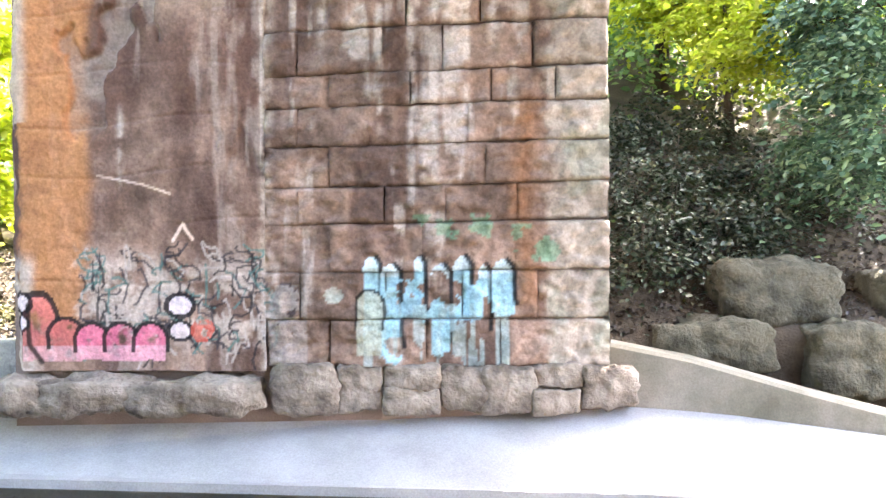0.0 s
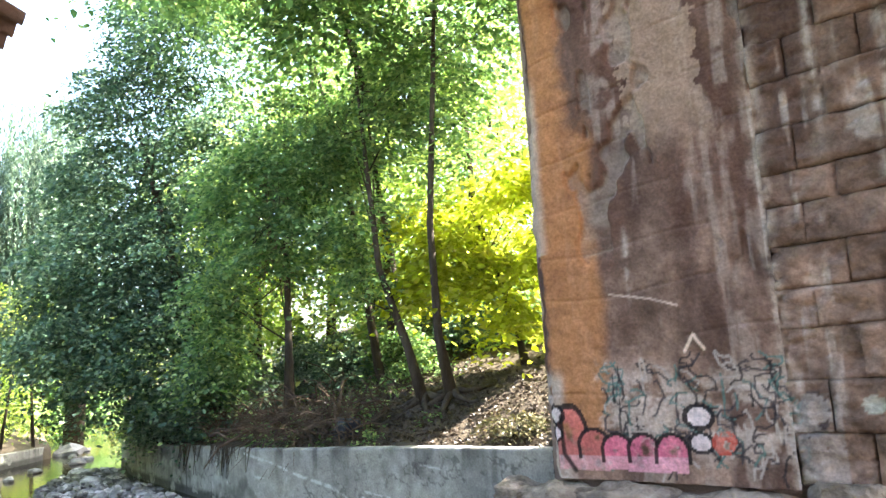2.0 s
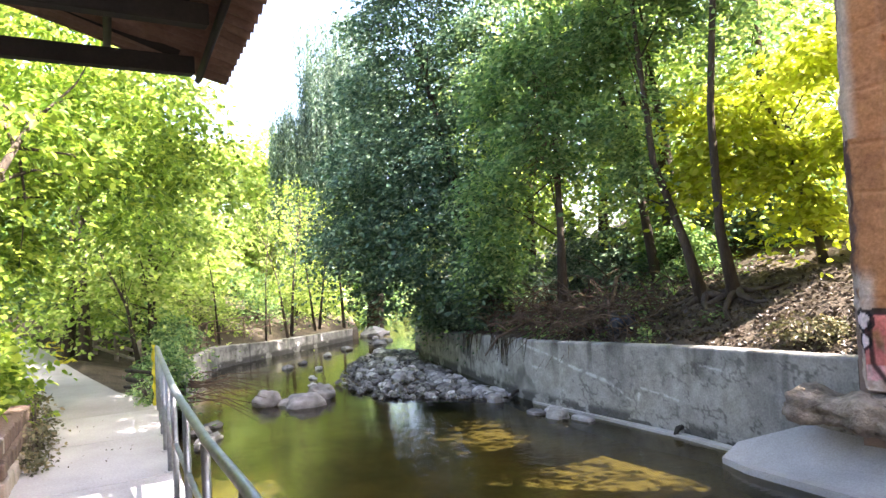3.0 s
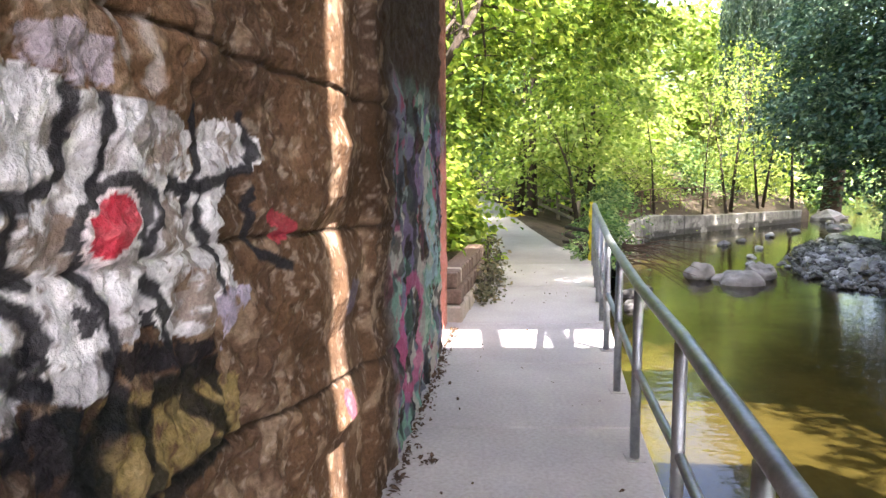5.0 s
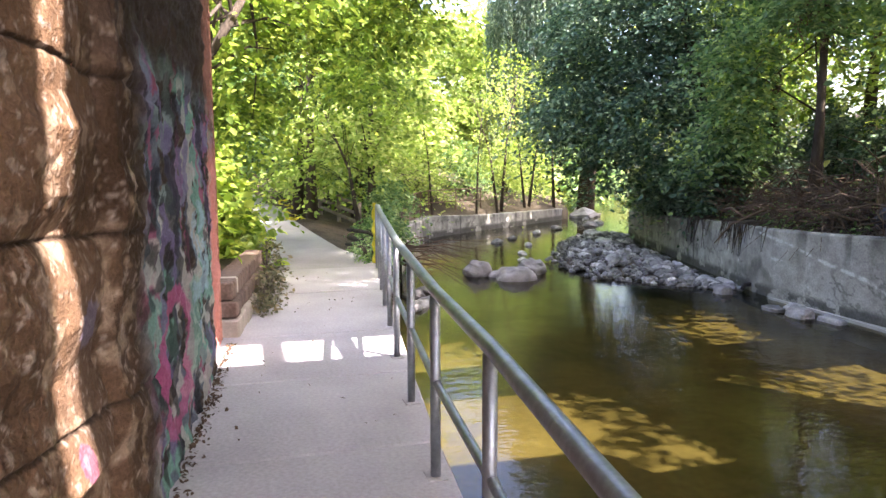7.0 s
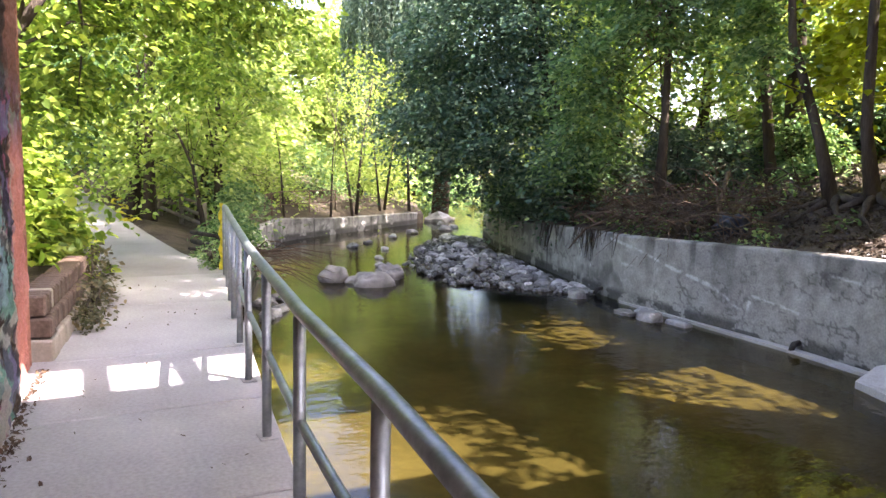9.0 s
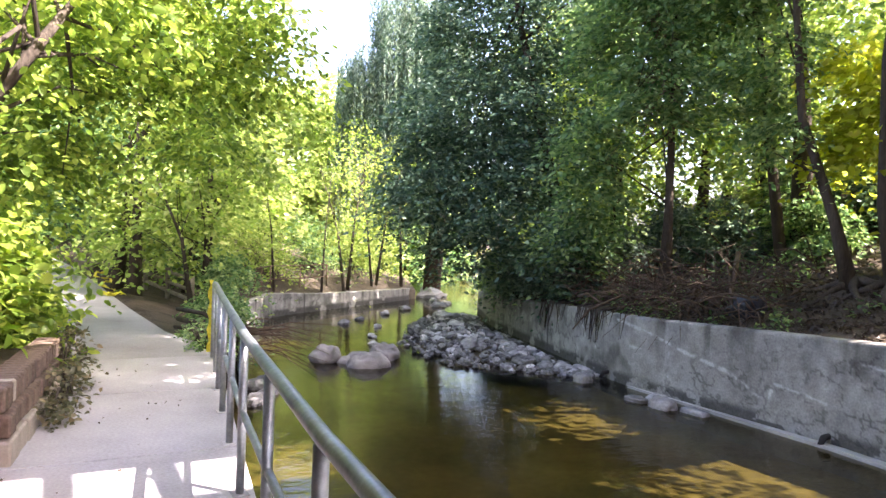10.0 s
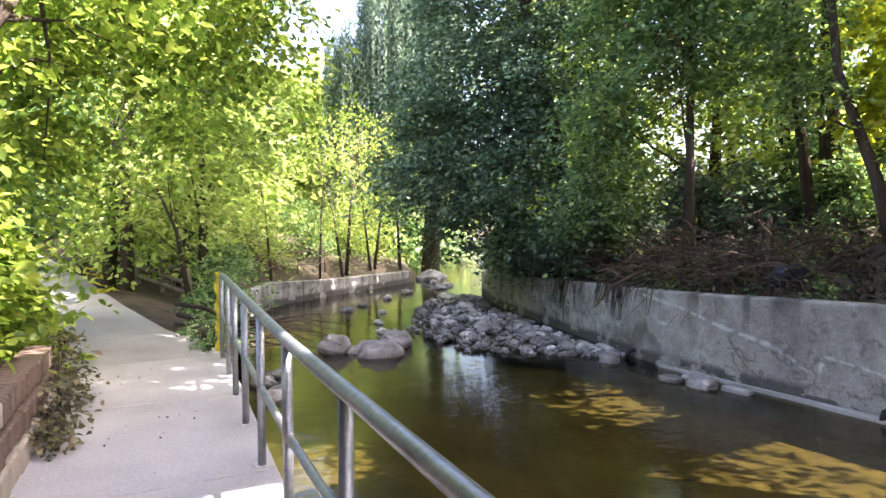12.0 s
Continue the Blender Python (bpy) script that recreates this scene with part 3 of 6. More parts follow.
        col = paint(col, 0.6 * (cap & worn & (Z > zt - 0.18)), (0.70, 0.80, 0.84))
        out = line_dist(X, Z, [(x + w * 0.4, zt), (x + w, zt - 0.1), (x + w * 1.05, zt - 0.45 - 0.2 * (k % 3)), (x + w * 1.2, zb + 0.15)])
        col = paint(col, 0.92 * (1 - smooth(out, 0.022, 0.042)), (0.015, 0.02, 0.025))
    mid = (X > -1.35) & (X < -0.25) & (Z > 0.75) & (Z < 1.25) & (fbm(X * 2.6 + 3, Z * 2.6, 47) < 0.55)
    col = paint(col, 0.85 * mid, (0.36, 0.64, 0.76))
    drip = (X > -1.85) & (X < 0.1) & (Z > 0.05) & (Z < 0.95) & (vnoise(X * 16, Z * 0.7, 49) > 0.6) & (n1 < 0.62)
    col = paint(col, 0.55 * drip, (0.46, 0.62, 0.62))
    bub = np.hypot((X + 1.70) / 0.16, np.maximum(Z - 0.95, 0) / 0.16)
    col = paint(col, 0.7 * ((bub < 1) & (Z > 0.3)), (0.50, 0.56, 0.46))
    col = paint(col, 0.9 * ((np.abs(bub - 1.1) < 0.12) & (Z > 0.6)), (0.02, 0.02, 0.02))
    col = paint(col, 0.55 * ((fbm(X * 3.1, Z * 3.1, 51) > 0.63) & (Z > 1.5) & (Z < 2.1) & (X > -1.2) & (X < 1.1)), (0.16, 0.40, 0.26))
    # pale ring and a small face-like mark
    ring = np.hypot((X + 2.78) / 0.12, (Z - 0.98) / 0.2)
    col = paint(col, 0.8 * (np.abs(ring - 1) < 0.3), (0.05, 0.045, 0.05))
    col = paint(col, 0.7 * (np.hypot((X + 2.16) / 0.12, (Z - 1.06) / 0.1) < 1), (0.55, 0.60, 0.52))
    col = paint(col, 0.45 * ((X > -3.05) & (X < -2.5) & (Z < 1.2) & (n2 > 0.4)), (0.50, 0.47, 0.44))
    return col * np.where((X < -3.1)[..., None], np.array([1.1, 0.99, 0.92]), np.array([1.1, 1.04, 0.99]))


def far_abutment():
    root = tagged(new("wall_far_abutment"), "rust and soot stained sandstone bridge abutment with graffiti", "abutment", kind="structure")
    # core behind the facing, its unseen corner cut away to let sun onto the creek
    bm = bmesh.new()
    f = bm.faces.new([bm.verts.new((x, y, -1.9)) for x, y in ((-6.36, 9.55), (1.33, 9.55), (1.33, 16), (-6.36, 9.9))])
    g = bmesh.ops.extrude_face_region(bm, geom=[f])["geom"]
    bmesh.ops.translate(bm, vec=(0, 0, 9.4), verts=[v for v in g if isinstance(v, bmesh.types.BMVert)])
    bmesh.ops.recalc_face_normals(bm, faces=bm.faces)
    part("core", bm, M_STONE, root)
    # plastered corner section that turns the corner
    run, zs = np.concatenate([np.linspace(-12.5, -7.0, 24), np.linspace(-6.9, -3.03, 220)]), np.linspace(0.10, 7.5, 330)
    S, Z = np.meshgrid(run, zs)
    relief = 0.14 * (fbm(S * 0.9, Z * 0.9, 61) - 0.5) + 0.06 * (fbm(S * 4, Z * 4, 62) - 0.5)
    relief += 0.09 * smooth(fbm(S * 1.5, Z * 0.8, 63), 0.56, 0.62) * smooth(Z, 2.0, 4.0)
    for zj in (1.25, 1.95, 2.65, 3.3, 4.0, 4.75, 5.5, 6.3):
        relief += 0.022 * np.exp(-((Z - zj - 0.06 * np.sin(S * 2 + zj) - 0.04 * (S + 5)) / 0.016) ** 2) * (fbm(S * 2, Z * 0 + zj, 64) > 0.44)
    turn = smooth(S, -6.46, -6.34)
    corner = np.exp(-((S + 6.4) / 0.14) ** 2) * (0.05 + 0.16 * fbm(S * 0, Z * 1.6, 65))
    # unseen side runs along the sun's direction so it casts less shade
    back = np.maximum(-6.4 - S, 0)
    X = np.maximum(S, -6.4) + 0.766 * np.maximum(back - 0.45, 0) + (1 - turn) * relief + corner * 0.7
    Y = FAR_Y + np.minimum(back, 0.45) + 0.643 * np.maximum(back - 0.45, 0) + turn * relief + corner * 0.7
    cols = far_paint(np.maximum(S, -6.39), Z)
    crack = relief - 0.14 * (fbm(S * 0.9, Z * 0.9, 61) - 0.5)
    cols = paint(cols, 0.5 * smooth(crack, 0.05, 0.1) * (Z > 0.5), (0.42, 0.34, 0.27))
    sheet("facing", np.stack([X, Y, Z], -1), M_BLOCK, cols, root)
    # dressed blocks in courses
    courses = [0.13, 0.75, 1.37, 2.0, 2.48, 3.01, 3.52, 3.95, 4.53, 5.13, 5.68, 6.22, 6.76, 7.2, 7.5]
    rng = np.random.default_rng(8)
    for r, (z0, z1) in enumerate(zip(courses, courses[1:])):
        x = -3.05
        first = 0.45 if r % 2 else 0.85
        while x < 1.3:
            w = first if x == -3.05 else float(rng.uniform(0.75, 1.35))
            x1 = x + w if x + w < 0.75 else 1.38
            proud = float(rng.uniform(-0.035, 0.035))
            skew = 0.018 * z0 * 0.5
            u, v = np.linspace(0, 1, max(14, int((x1 - x) / 0.028))), np.linspace(0, 1, max(12, int((z1 - z0) / 0.028)))
            U, W = np.meshgrid(u, v)
            BX, BZ = x + (x1 - x) * U, z0 + (z1 - z0) * W + 0.03 * (fbm(x + (x1 - x) * U * 1.0, W * 0 + r, 74) - 0.5) + skew * ((x + (x1 - x) * U) + 0.85)
            e = np.minimum(np.minimum(U * (x1 - x), (1 - U) * (x1 - x)), np.minimum(W * (z1 - z0), (1 - W) * (z1 - z0)))
            wob = 0.07 * fbm(BX * 4, BZ * 4, 70)
            side = float(rng.uniform(0, 1))
            ev = np.minimum(W * (z1 - z0), (1 - W) * (z1 - z0))
            e = np.where(side < 0.45, np.minimum(ev, e + 0.03), e)
            face = smooth(e + wob - 0.022, 0.0, 0.05)
            BY = FAR_Y + 0.075 - 0.075 * face - proud * face + 0.17 * (fbm(BX * 2.0, BZ * 3.2, 71 + r) - 0.5) + 0.15 * (fbm(BX * 6, BZ * 9, 72) - 0.5)
            cols = far_paint(BX, BZ) * float(rng.uniform(0.72, 1.15))
            cols = paint(cols, 0.5 * (1 - smooth(e + 0.4 * wob, 0.010, 0.028)), (0.06, 0.045, 0.036))
            sheet("block", np.stack([BX, BY, BZ], -1), M_BLOCK, cols, root)
            x = x1
    # side of the other end
    Y, Z = np.meshgrid(np.linspace(9.42, 16, 40), np.linspace(0.1, 7.5, 90))
    Pr = np.stack([1.38 + 0.06 * (fbm(Y, Z, 73) - 0.5), Y, Z], -1)
    sheet("return_face", Pr[:, ::-1], M_BLOCK, np.ones(Pr.shape) * np.array([0.38, 0.33, 0.27]), root)


far_abutment()


def rough_block(name, c, dims, material, seed, parent=None, lumps=0.16, bevel=0.25, rot=0.0):
    """A weathered rock: a box with rounded, chipped edges, pushed about along its normals."""
    bm = bmesh.new()
    bmesh.ops.create_cube(bm, size=1.0)
    bmesh.ops.subdivide_edges(bm, edges=bm.edges[:], cuts=13, use_grid_fill=True)
    o = Vector((seed * 7.3, seed * 3.1, seed * 1.7))
    p = 2.0 if bevel >= 0.3 else (5.0 if bevel > 0.15 else 9.0)
    small = min(dims)
    for v in bm.verts:
        k = (abs(2 * v.co.x) ** p + abs(2 * v.co.y) ** p + abs(2 * v.co.z) ** p) ** (1 / p)
        u = v.co / k
        q = Vector((u.x * dims[0], u.y * dims[1], u.z * dims[2]))
        d = u.normalized()
        h = noise.noise(q * 1.3 + o) * 1.2 + abs(noise.noise(q * 3.1 + o)) * -0.9 + 0.6 * noise.noise(q * 6.5 + o) - 0.5 * abs(noise.noise(q * 12 + o))
        v.co = q + d * (small * lumps * 1.5 * h)
    bmesh.ops.rotate(bm, verts=bm.verts, matrix=Matrix.Rotation(rot, 3, "Z"))
    ob = part(name, bm, material, parent, "", True)
    ob.location = c
    return ob


# ledge of broken base stones
M_LEDGE = simple("broken sandstone", (0.08, 0.058, 0.042), (0.46, 0.38, 0.30), 2.6, 0.92, 1.0, fine=14, dist=0.05)
rng = np.random.default_rng(21)
for x0, x1, lo in ((-7.15, -5.9, 0.1), (-6.0, -4.6, 0.02), (-4.7, -3.1, 0.02)):
    ob = rough_block("ledge_stone", ((x0 + x1) / 2, 9.45, -0.18), (x1 - x0 + 0.25, 1.0, 0.5), M_LEDGE, x0, None, 0.16, 0.2)
    tagged(ob, "broken sandstone ledge at the abutment's foot", "stone", "ledge stones")
x = -2.95
while x < 1.2:
    w = float(rng.uniform(0.5, 1.0))
    two = rng.uniform() < 0.6
    for z, h in (((0.02, 0.30), (-0.28, 0.34)) if two else ((-0.13, 0.58),)):
        ob = rough_block("foot_stone", (x + w / 2, 9.48 + float(rng.uniform(-0.05, 0.05)), z), (w + 0.06, 0.5, h + 0.04), M_LEDGE, x + z, None, 0.12, 0.1)
        tagged(ob, "cracked sandstone base block under the abutment", "stone", "base stones")
    x += w

# apron at the abutment's foot
bm = bmesh.new()
top = ((-8.1, 9.35, -0.86), (-7.1, 9.75, -0.48), (1.5, 9.75, -0.36), (6, 8.7, -0.85), (9, 7.6, -1.0), (9, 6.6, -1.04), (6, 7.3, -1.04), (1.5, 8.05, -1.04), (-6.0, 8.64, -1.04), (-7.6, 8.85, -1.05), (-8.2, 9.1, -1.06))
vs = [bm.verts.new(p) for p in top]
bm.faces.new(vs)
g = bmesh.ops.extrude_face_region(bm, geom=bm.faces[:])["geom"]
bmesh.ops.translate(bm, vec=(0, 0, -0.9), verts=[v for v in g if isinstance(v, bmesh.types.BMVert)])
tagged(part("trim_apron", bm, M_APRON), "pale sloping concrete apron at the abutment's foot", "apron", kind="structure")
# wing wall falling away from the abutment
M_WING = simple("lichened concrete", (0.15, 0.14, 0.10), (0.36, 0.32, 0.26), 1.1, 0.9, 0.4)
bm = bmesh.new()
prof = [(1.42, 9.62, 0.40), (2.4, 9.45, 0.22), (3.8, 9.15, -0.16), (5.2, 8.8, -0.5), (7.5, 8.2, -0.9)]
rows = []
for x, y, z in prof:
    rows.append([bm.verts.new((x, y, -1.3)), bm.verts.new((x, y, z - 0.04)), bm.verts.new((x + 0.03, y + 0.05, z)), bm.verts.new((x + 0.1, y + 0.32, z + 0.01)), bm.verts.new((x + 0.1, y + 0.32, -1.3))])
for a, c in zip(rows, rows[1:]):
    for k in range(5):
        bm.faces.new((a[k], c[k], c[(k + 1) % 5], a[(k + 1) % 5]))
bm.faces.new(rows[0])
bm.faces.new(rows[-1][::-1])
tagged(part("wall_wing", bm, M_WING), "lichen-streaked sloping concrete wing wall", "wall", kind="structure")
# quarry stones piled behind it
M_QUARRY = simple("mossy quarry stone", (0.035, 0.033, 0.022), (0.16, 0.145, 0.10), 2.4, 0.92, 1.0, fine=16, dist=0.05)
for c, d, sd in (((2.95, 10.25, 0.28), (1.75, 0.9, 0.78), 1), ((3.95, 10.7, 1.0), (1.7, 1.0, 0.95), 2), ((5.05, 10.2, 0.12), (1.75, 0.95, 1.0), 3), ((6.6, 10.0, -0.1), (1.3, 0.9, 0.8), 4), ((6.2, 10.8, 0.9), (1.6, 1.0, 0.8), 5)):
    tagged(rough_block("quarry_stone", c, d, M_QUARRY, sd, None, 0.10, 0.13), "large rough mossy quarry stone stacked on the bank", "stone", "stacked quarry stones")


# ---- near abutment ----
WHITES = [
    [(-2.596, 1.775), (-2.66, 1.783), (-2.733, 1.789), (-2.798, 1.774), (-2.855, 1.756), (-2.966, 1.761), (-3.141, 1.752), (-3.251, 1.729), (-3.331, 1.7), (-3.342, 1.557), (-3.301, 1.369), (-3.15, 1.278), (-2.968, 1.274), (-2.926, 1.184), (-2.844, 1.185), (-2.726, 1.241), (-2.701, 1.207), (-2.584, 1.212), (-2.505, 1.237)],
]
WHITES2 = [
    [(-3.363, 1.714), (-3.429, 1.731), (-3.611, 1.747), (-3.754, 1.705), (-3.791, 1.639), (-3.695, 1.598), (-3.552, 1.594), (-3.584, 1.546), (-3.486, 1.521), (-3.476, 1.447), (-3.58, 1.374), (-3.621, 1.279), (-3.529, 1.287), (-3.427, 1.216), (-3.222, 1.208), (-3.158, 1.235), (-3.129, 1.308), (-3.296, 1.329)],
]
BARE = [
    [(-3.548, 1.707), (-3.634, 1.71), (-3.64, 1.663), (-3.496, 1.595), (-3.486, 1.646)],
    [(-3.061, 1.656), (-3.246, 1.697), (-3.307, 1.626), (-3.192, 1.589), (-3.077, 1.616)],
    [(-3.114, 1.55), (-3.298, 1.56), (-3.294, 1.425), (-3.146, 1.431), (-3.105, 1.485)],
]
BARE2 = [
    [(-2.648, 1.564), (-2.74, 1.553), (-2.73, 1.527), (-2.649, 1.526)],
    [(-2.745, 1.539), (-2.857, 1.53), (-2.837, 1.441), (-2.708, 1.461)],
    [(-3.216, 1.369), (-3.432, 1.379), (-3.492, 1.294), (-3.345, 1.234), (-3.205, 1.292)],
]
GREYS = [
    [(-2.817, 1.753), (-2.827, 1.716), (-2.81, 1.649), (-2.82, 1.611), (-2.77, 1.57), (-2.703, 1.569), (-2.632, 1.574), (-2.571, 1.585)],
    [(-2.929, 1.753), (-2.934, 1.66), (-2.905, 1.578), (-2.88, 1.517), (-2.869, 1.436), (-2.922, 1.363), (-2.961, 1.299), (-2.93, 1.217), (-2.983, 1.153)],
    [(-2.889, 1.522), (-2.912, 1.562), (-2.97, 1.583), (-3.052, 1.587), (-3.115, 1.562), (-3.12, 1.507), (-3.054, 1.443)],
    [(-2.686, 1.535), (-2.675, 1.501), (-2.688, 1.455), (-2.752, 1.435)],
    [(-3.339, 1.753), (-3.367, 1.625), (-3.312, 1.559), (-3.303, 1.492)],
]
GREYS2 = [
    [(-3.673, 1.751), (-3.747, 1.656), (-3.674, 1.607), (-3.552, 1.594), (-3.565, 1.547)],
    [(-3.362, 1.473), (-3.466, 1.374), (-3.529, 1.287)],
    [(-3.687, 1.542), (-3.693, 1.426), (-3.752, 1.351), (-3.95, 1.288)],
    [(-3.046, 1.385), (-3.134, 1.345), (-3.189, 1.27), (-3.195, 1.215)],
    [(-2.568, 1.41), (-2.611, 1.413), (-2.682, 1.412), (-2.758, 1.372), (-2.774, 1.324), (-2.707, 1.304), (-2.645, 1.322)],
    [(-2.614, 1.349), (-2.666, 1.289), (-2.77, 1.236)],
    [(-3.191, 1.577), (-3.375, 1.57)],
    [(-3.364, 1.487), (-3.391, 1.569), (-3.552, 1.594)],
]
BLOTS = [
    [(-2.989, 1.28), (-3.144, 1.229), (-3.438, 1.168), (-3.468, 1.114), (-3.269, 1.127), (-3.111, 1.174), (-2.979, 1.202), (-2.926, 1.184), (-2.946, 1.257)],
    [(-2.861, 1.375), (-2.911, 1.354), (-2.924, 1.308), (-2.869, 1.31)],
    [(-2.739, 1.333), (-2.791, 1.28), (-2.768, 1.226), (-2.72, 1.3)],
    [(-3.082, 1.312), (-3.141, 1.306), (-3.149, 1.266), (-3.1, 1.271)],
    [(-2.523, 1.229), (-2.655, 1.206), (-2.724, 1.222), (-2.86, 1.174), (-2.919, 1.061), (-2.837, 1.006), (-2.717, 1.066), (-2.684, 1.132), (-2.577, 1.163)],
]
LETTERS = [
    [(-2.95, 1.141), (-2.883, 1.076), (-2.862, 0.985)],
    [(-3.073, 1.072), (-3.049, 0.892)],
    [(-3.129, 1.117), (-3.464, 1.084), (-3.488, 0.981)],
    [(-3.319, 1.039), (-3.552, 0.86), (-3.363, 0.873), (-3.12, 0.862)],
    [(-2.949, 1.13), (-3.096, 1.064)],
    [(-2.793, 1.177), (-2.82, 1.006)],
]
TINTS = [
    [(-2.843, 1.18), (-2.955, 1.175), (-3.616, 1.022), (-3.636, 0.844), (-3.025, 0.891), (-2.819, 0.996)],
    [(-2.53, 1.23), (-2.68, 1.2), (-2.69, 1.16), (-2.53, 1.2)],
    [(-3.47, 1.3), (-3.71, 1.27), (-3.56, 1.1), (-3.49, 1.2)],
    [(-2.704, 1.852), (-2.827, 1.884), (-2.961, 1.858), (-2.942, 1.784), (-2.856, 1.766), (-2.733, 1.789)],
    [(-2.71, 1.57), (-2.86, 1.57), (-2.85, 1.44), (-2.7, 1.47)],
]
SEAMS = [
    [(-2.54, 1.44), (-2.6, 1.44), (-3.08, 1.42), (-3.64, 1.41), (-5.34, 1.3)],
    [(-2.79, 1.94), (-3, 1.93), (-3.36, 1.93), (-4.47, 1.9), (-5.72, 1.86)],
    [(-2.81, 0.935), (-3.08, 0.902), (-3.65, 0.837), (-4.48, 0.752), (-5.55, 0.607)],
    [(-3.35, 1.93), (-3.33, 1.73)],
    [(-2.97, 1.41), (-2.95, 1.16)],
]


def step_x(Z):
    return -4.88 + 0.08 * (fbm(Z * 1.6, Z * 0 + 0.3, 81) - 0.5)


def near_surface(X, Z):
    """y of the near wall's face: a recessed near stretch, a step, then the proud far stretch."""
    rec = 0.06 * smooth(X - step_x(Z), 0.0, 0.07) + 0.09 * smooth(X + 4.15, 0, 0.6)
    calm = 1 - 0.8 * np.exp(-((X + 4.45) / 0.33) ** 2)
    y = near_y(X) - rec - 0.045 * smooth(-X, 7.6, 8.5)
    y += calm * 0.10 * (fbm(X * 1.8, Z * 2.2, 83) - 0.5) * smooth(X, -8.2, -7.2)
    rough = 0.045 * (np.abs(fbm(X * 3.2, Z * 3.4, 84) - 0.5) * 2 - 0.3) + 0.03 * (np.abs(fbm(X * 9, Z * 10, 87) - 0.5) * 2 - 0.3)
    rough += 0.05 * (np.abs(fbm(X * 5, Z * 3.2, 88) - 0.5) * 2 - 0.3) * smooth(X, -5.2, -4.6)
    y += calm * rough + 0.018 * (fbm(X * 24, Z * 26, 85) - 0.5) * calm
    y += np.exp(-((X + 4.45) / 0.30) ** 2) * np.interp(Z, [0.29, 0.5, 0.6, 0.8, 0.94, 1.08, 1.215, 1.375, 1.49, 1.69, 1.8, 2.1], [-0.028, -0.034, 0.060, -0.006, -0.022, 0.024, 0.012, -0.060, 0.006, 0.055, 0.012, 0.03])
    for pts in SEAMS:
        d = line_dist(X, Z, pts) + 0.012 * (fbm(X * 14, Z * 14, 86) - 0.5)
        y -= 0.014 * np.exp(-(d / 0.007) ** 2) - 0.012 * calm * np.exp(-((d - 0.06) / 0.05) ** 2)
    return y


def near_paint(X, Z):
    n1, n2, n3 = fbm(X * 2, Z * 2, 91), fbm(X * 9, Z * 9, 92), fbm(X * 34, Z * 34, 93)
    col = np.array([0.15, 0.088, 0.05]) * (0.30 + 1.3 * n1)[..., None]
    # base tone drops from the near stretch to the far one
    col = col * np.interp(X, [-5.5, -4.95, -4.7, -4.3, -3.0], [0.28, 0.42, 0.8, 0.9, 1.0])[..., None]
    col = paint(col, 0.6 * smooth(fbm(X * 3.5, Z * 1.2, 94), 0.5, 0.72), (0.09, 0.058, 0.04))
    col = paint(col, 0.45 * smooth(n2, 0.56, 0.72), (0.42, 0.31, 0.21))
    col = paint(col, 0.35 * smooth(n3, 0.6, 0.75), (0.50, 0.42, 0.34))
    # upper part of the far stretch made much darker
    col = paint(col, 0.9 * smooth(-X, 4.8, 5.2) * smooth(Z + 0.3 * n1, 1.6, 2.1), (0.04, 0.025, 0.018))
    w = 0.022 * (n2 - 0.5) + 0.022 * (n3 - 0.5)
    wx = X + 1.6 * w
    for pts, c, k in zip(TINTS, ((0.30, 0.23, 0.09), (0.14, 0.18, 0.21), (0.46, 0.42, 0.55), (0.52, 0.47, 0.54), (0.42, 0.40, 0.38)), (0.75, 0.85, 0.8, 0.7, 0.8)):
        col = paint(col, k * poly_in(wx, Z + w, pts) * smooth(n3, 0.25, 0.5), c)
    for pts in SEAMS:
        col = paint(col, 0.85 * (1 - smooth(line_dist(X, Z, pts) + 0.012 * (n3 - 0.5), 0.004, 0.013)), (0.03, 0.02, 0.014))
    n4 = fbm(X * 60, Z * 60, 98)
    for pts in WHITES + WHITES2:
        m = poly_in(wx, Z + w, pts) * 1.0
        col = paint(col, 0.96 * m * smooth(n3 + 0.3 * n2 + 0.25 * n4, 0.38, 0.52), np.array([0.86, 0.85, 0.86]))
        col = paint(col, 0.45 * m * smooth(fbm(X * 11, Z * 10, 99), 0.50, 0.62), (0.42, 0.40, 0.42))
        col = paint(col, 0.7 * m * smooth(fbm(X * 19, Z * 16, 199), 0.56, 0.66), (0.17, 0.13, 0.10))
    for pts in BARE + BARE2:
        m = poly_in(X + 4 * w, Z + 3 * w, pts) * 1.0
        col = paint(col, 0.8 * m * smooth(n3 + 0.4 * n2, 0.5, 0.72), (0.24, 0.17, 0.12))
    for pts in GREYS + GREYS2:
        d = line_dist(wx, Z + w, pts)
        col = paint(col, 0.96 * (1 - smooth(d, 0.014, 0.024)), (0.028, 0.028, 0.032))
    col = paint(col, 0.4 * (X > -3.35) * (Z < 1.26) * (Z > 0.7) * smooth(fbm(X * 6, Z * 5, 95), 0.50, 0.56), (0.02, 0.02, 0.024))
    for pts in BLOTS:
        col = paint(col, 0.93 * poly_in(X + 3 * w, Z + 2 * w, pts) * smooth(n3 + 0.6 * n2, 0.5, 0.68), (0.018, 0.018, 0.022))
    for pts in LETTERS:
        col = paint(col, 0.9 * (1 - smooth(line_dist(wx, Z + w, pts), 0.026, 0.04)), (0.014, 0.016, 0.016))
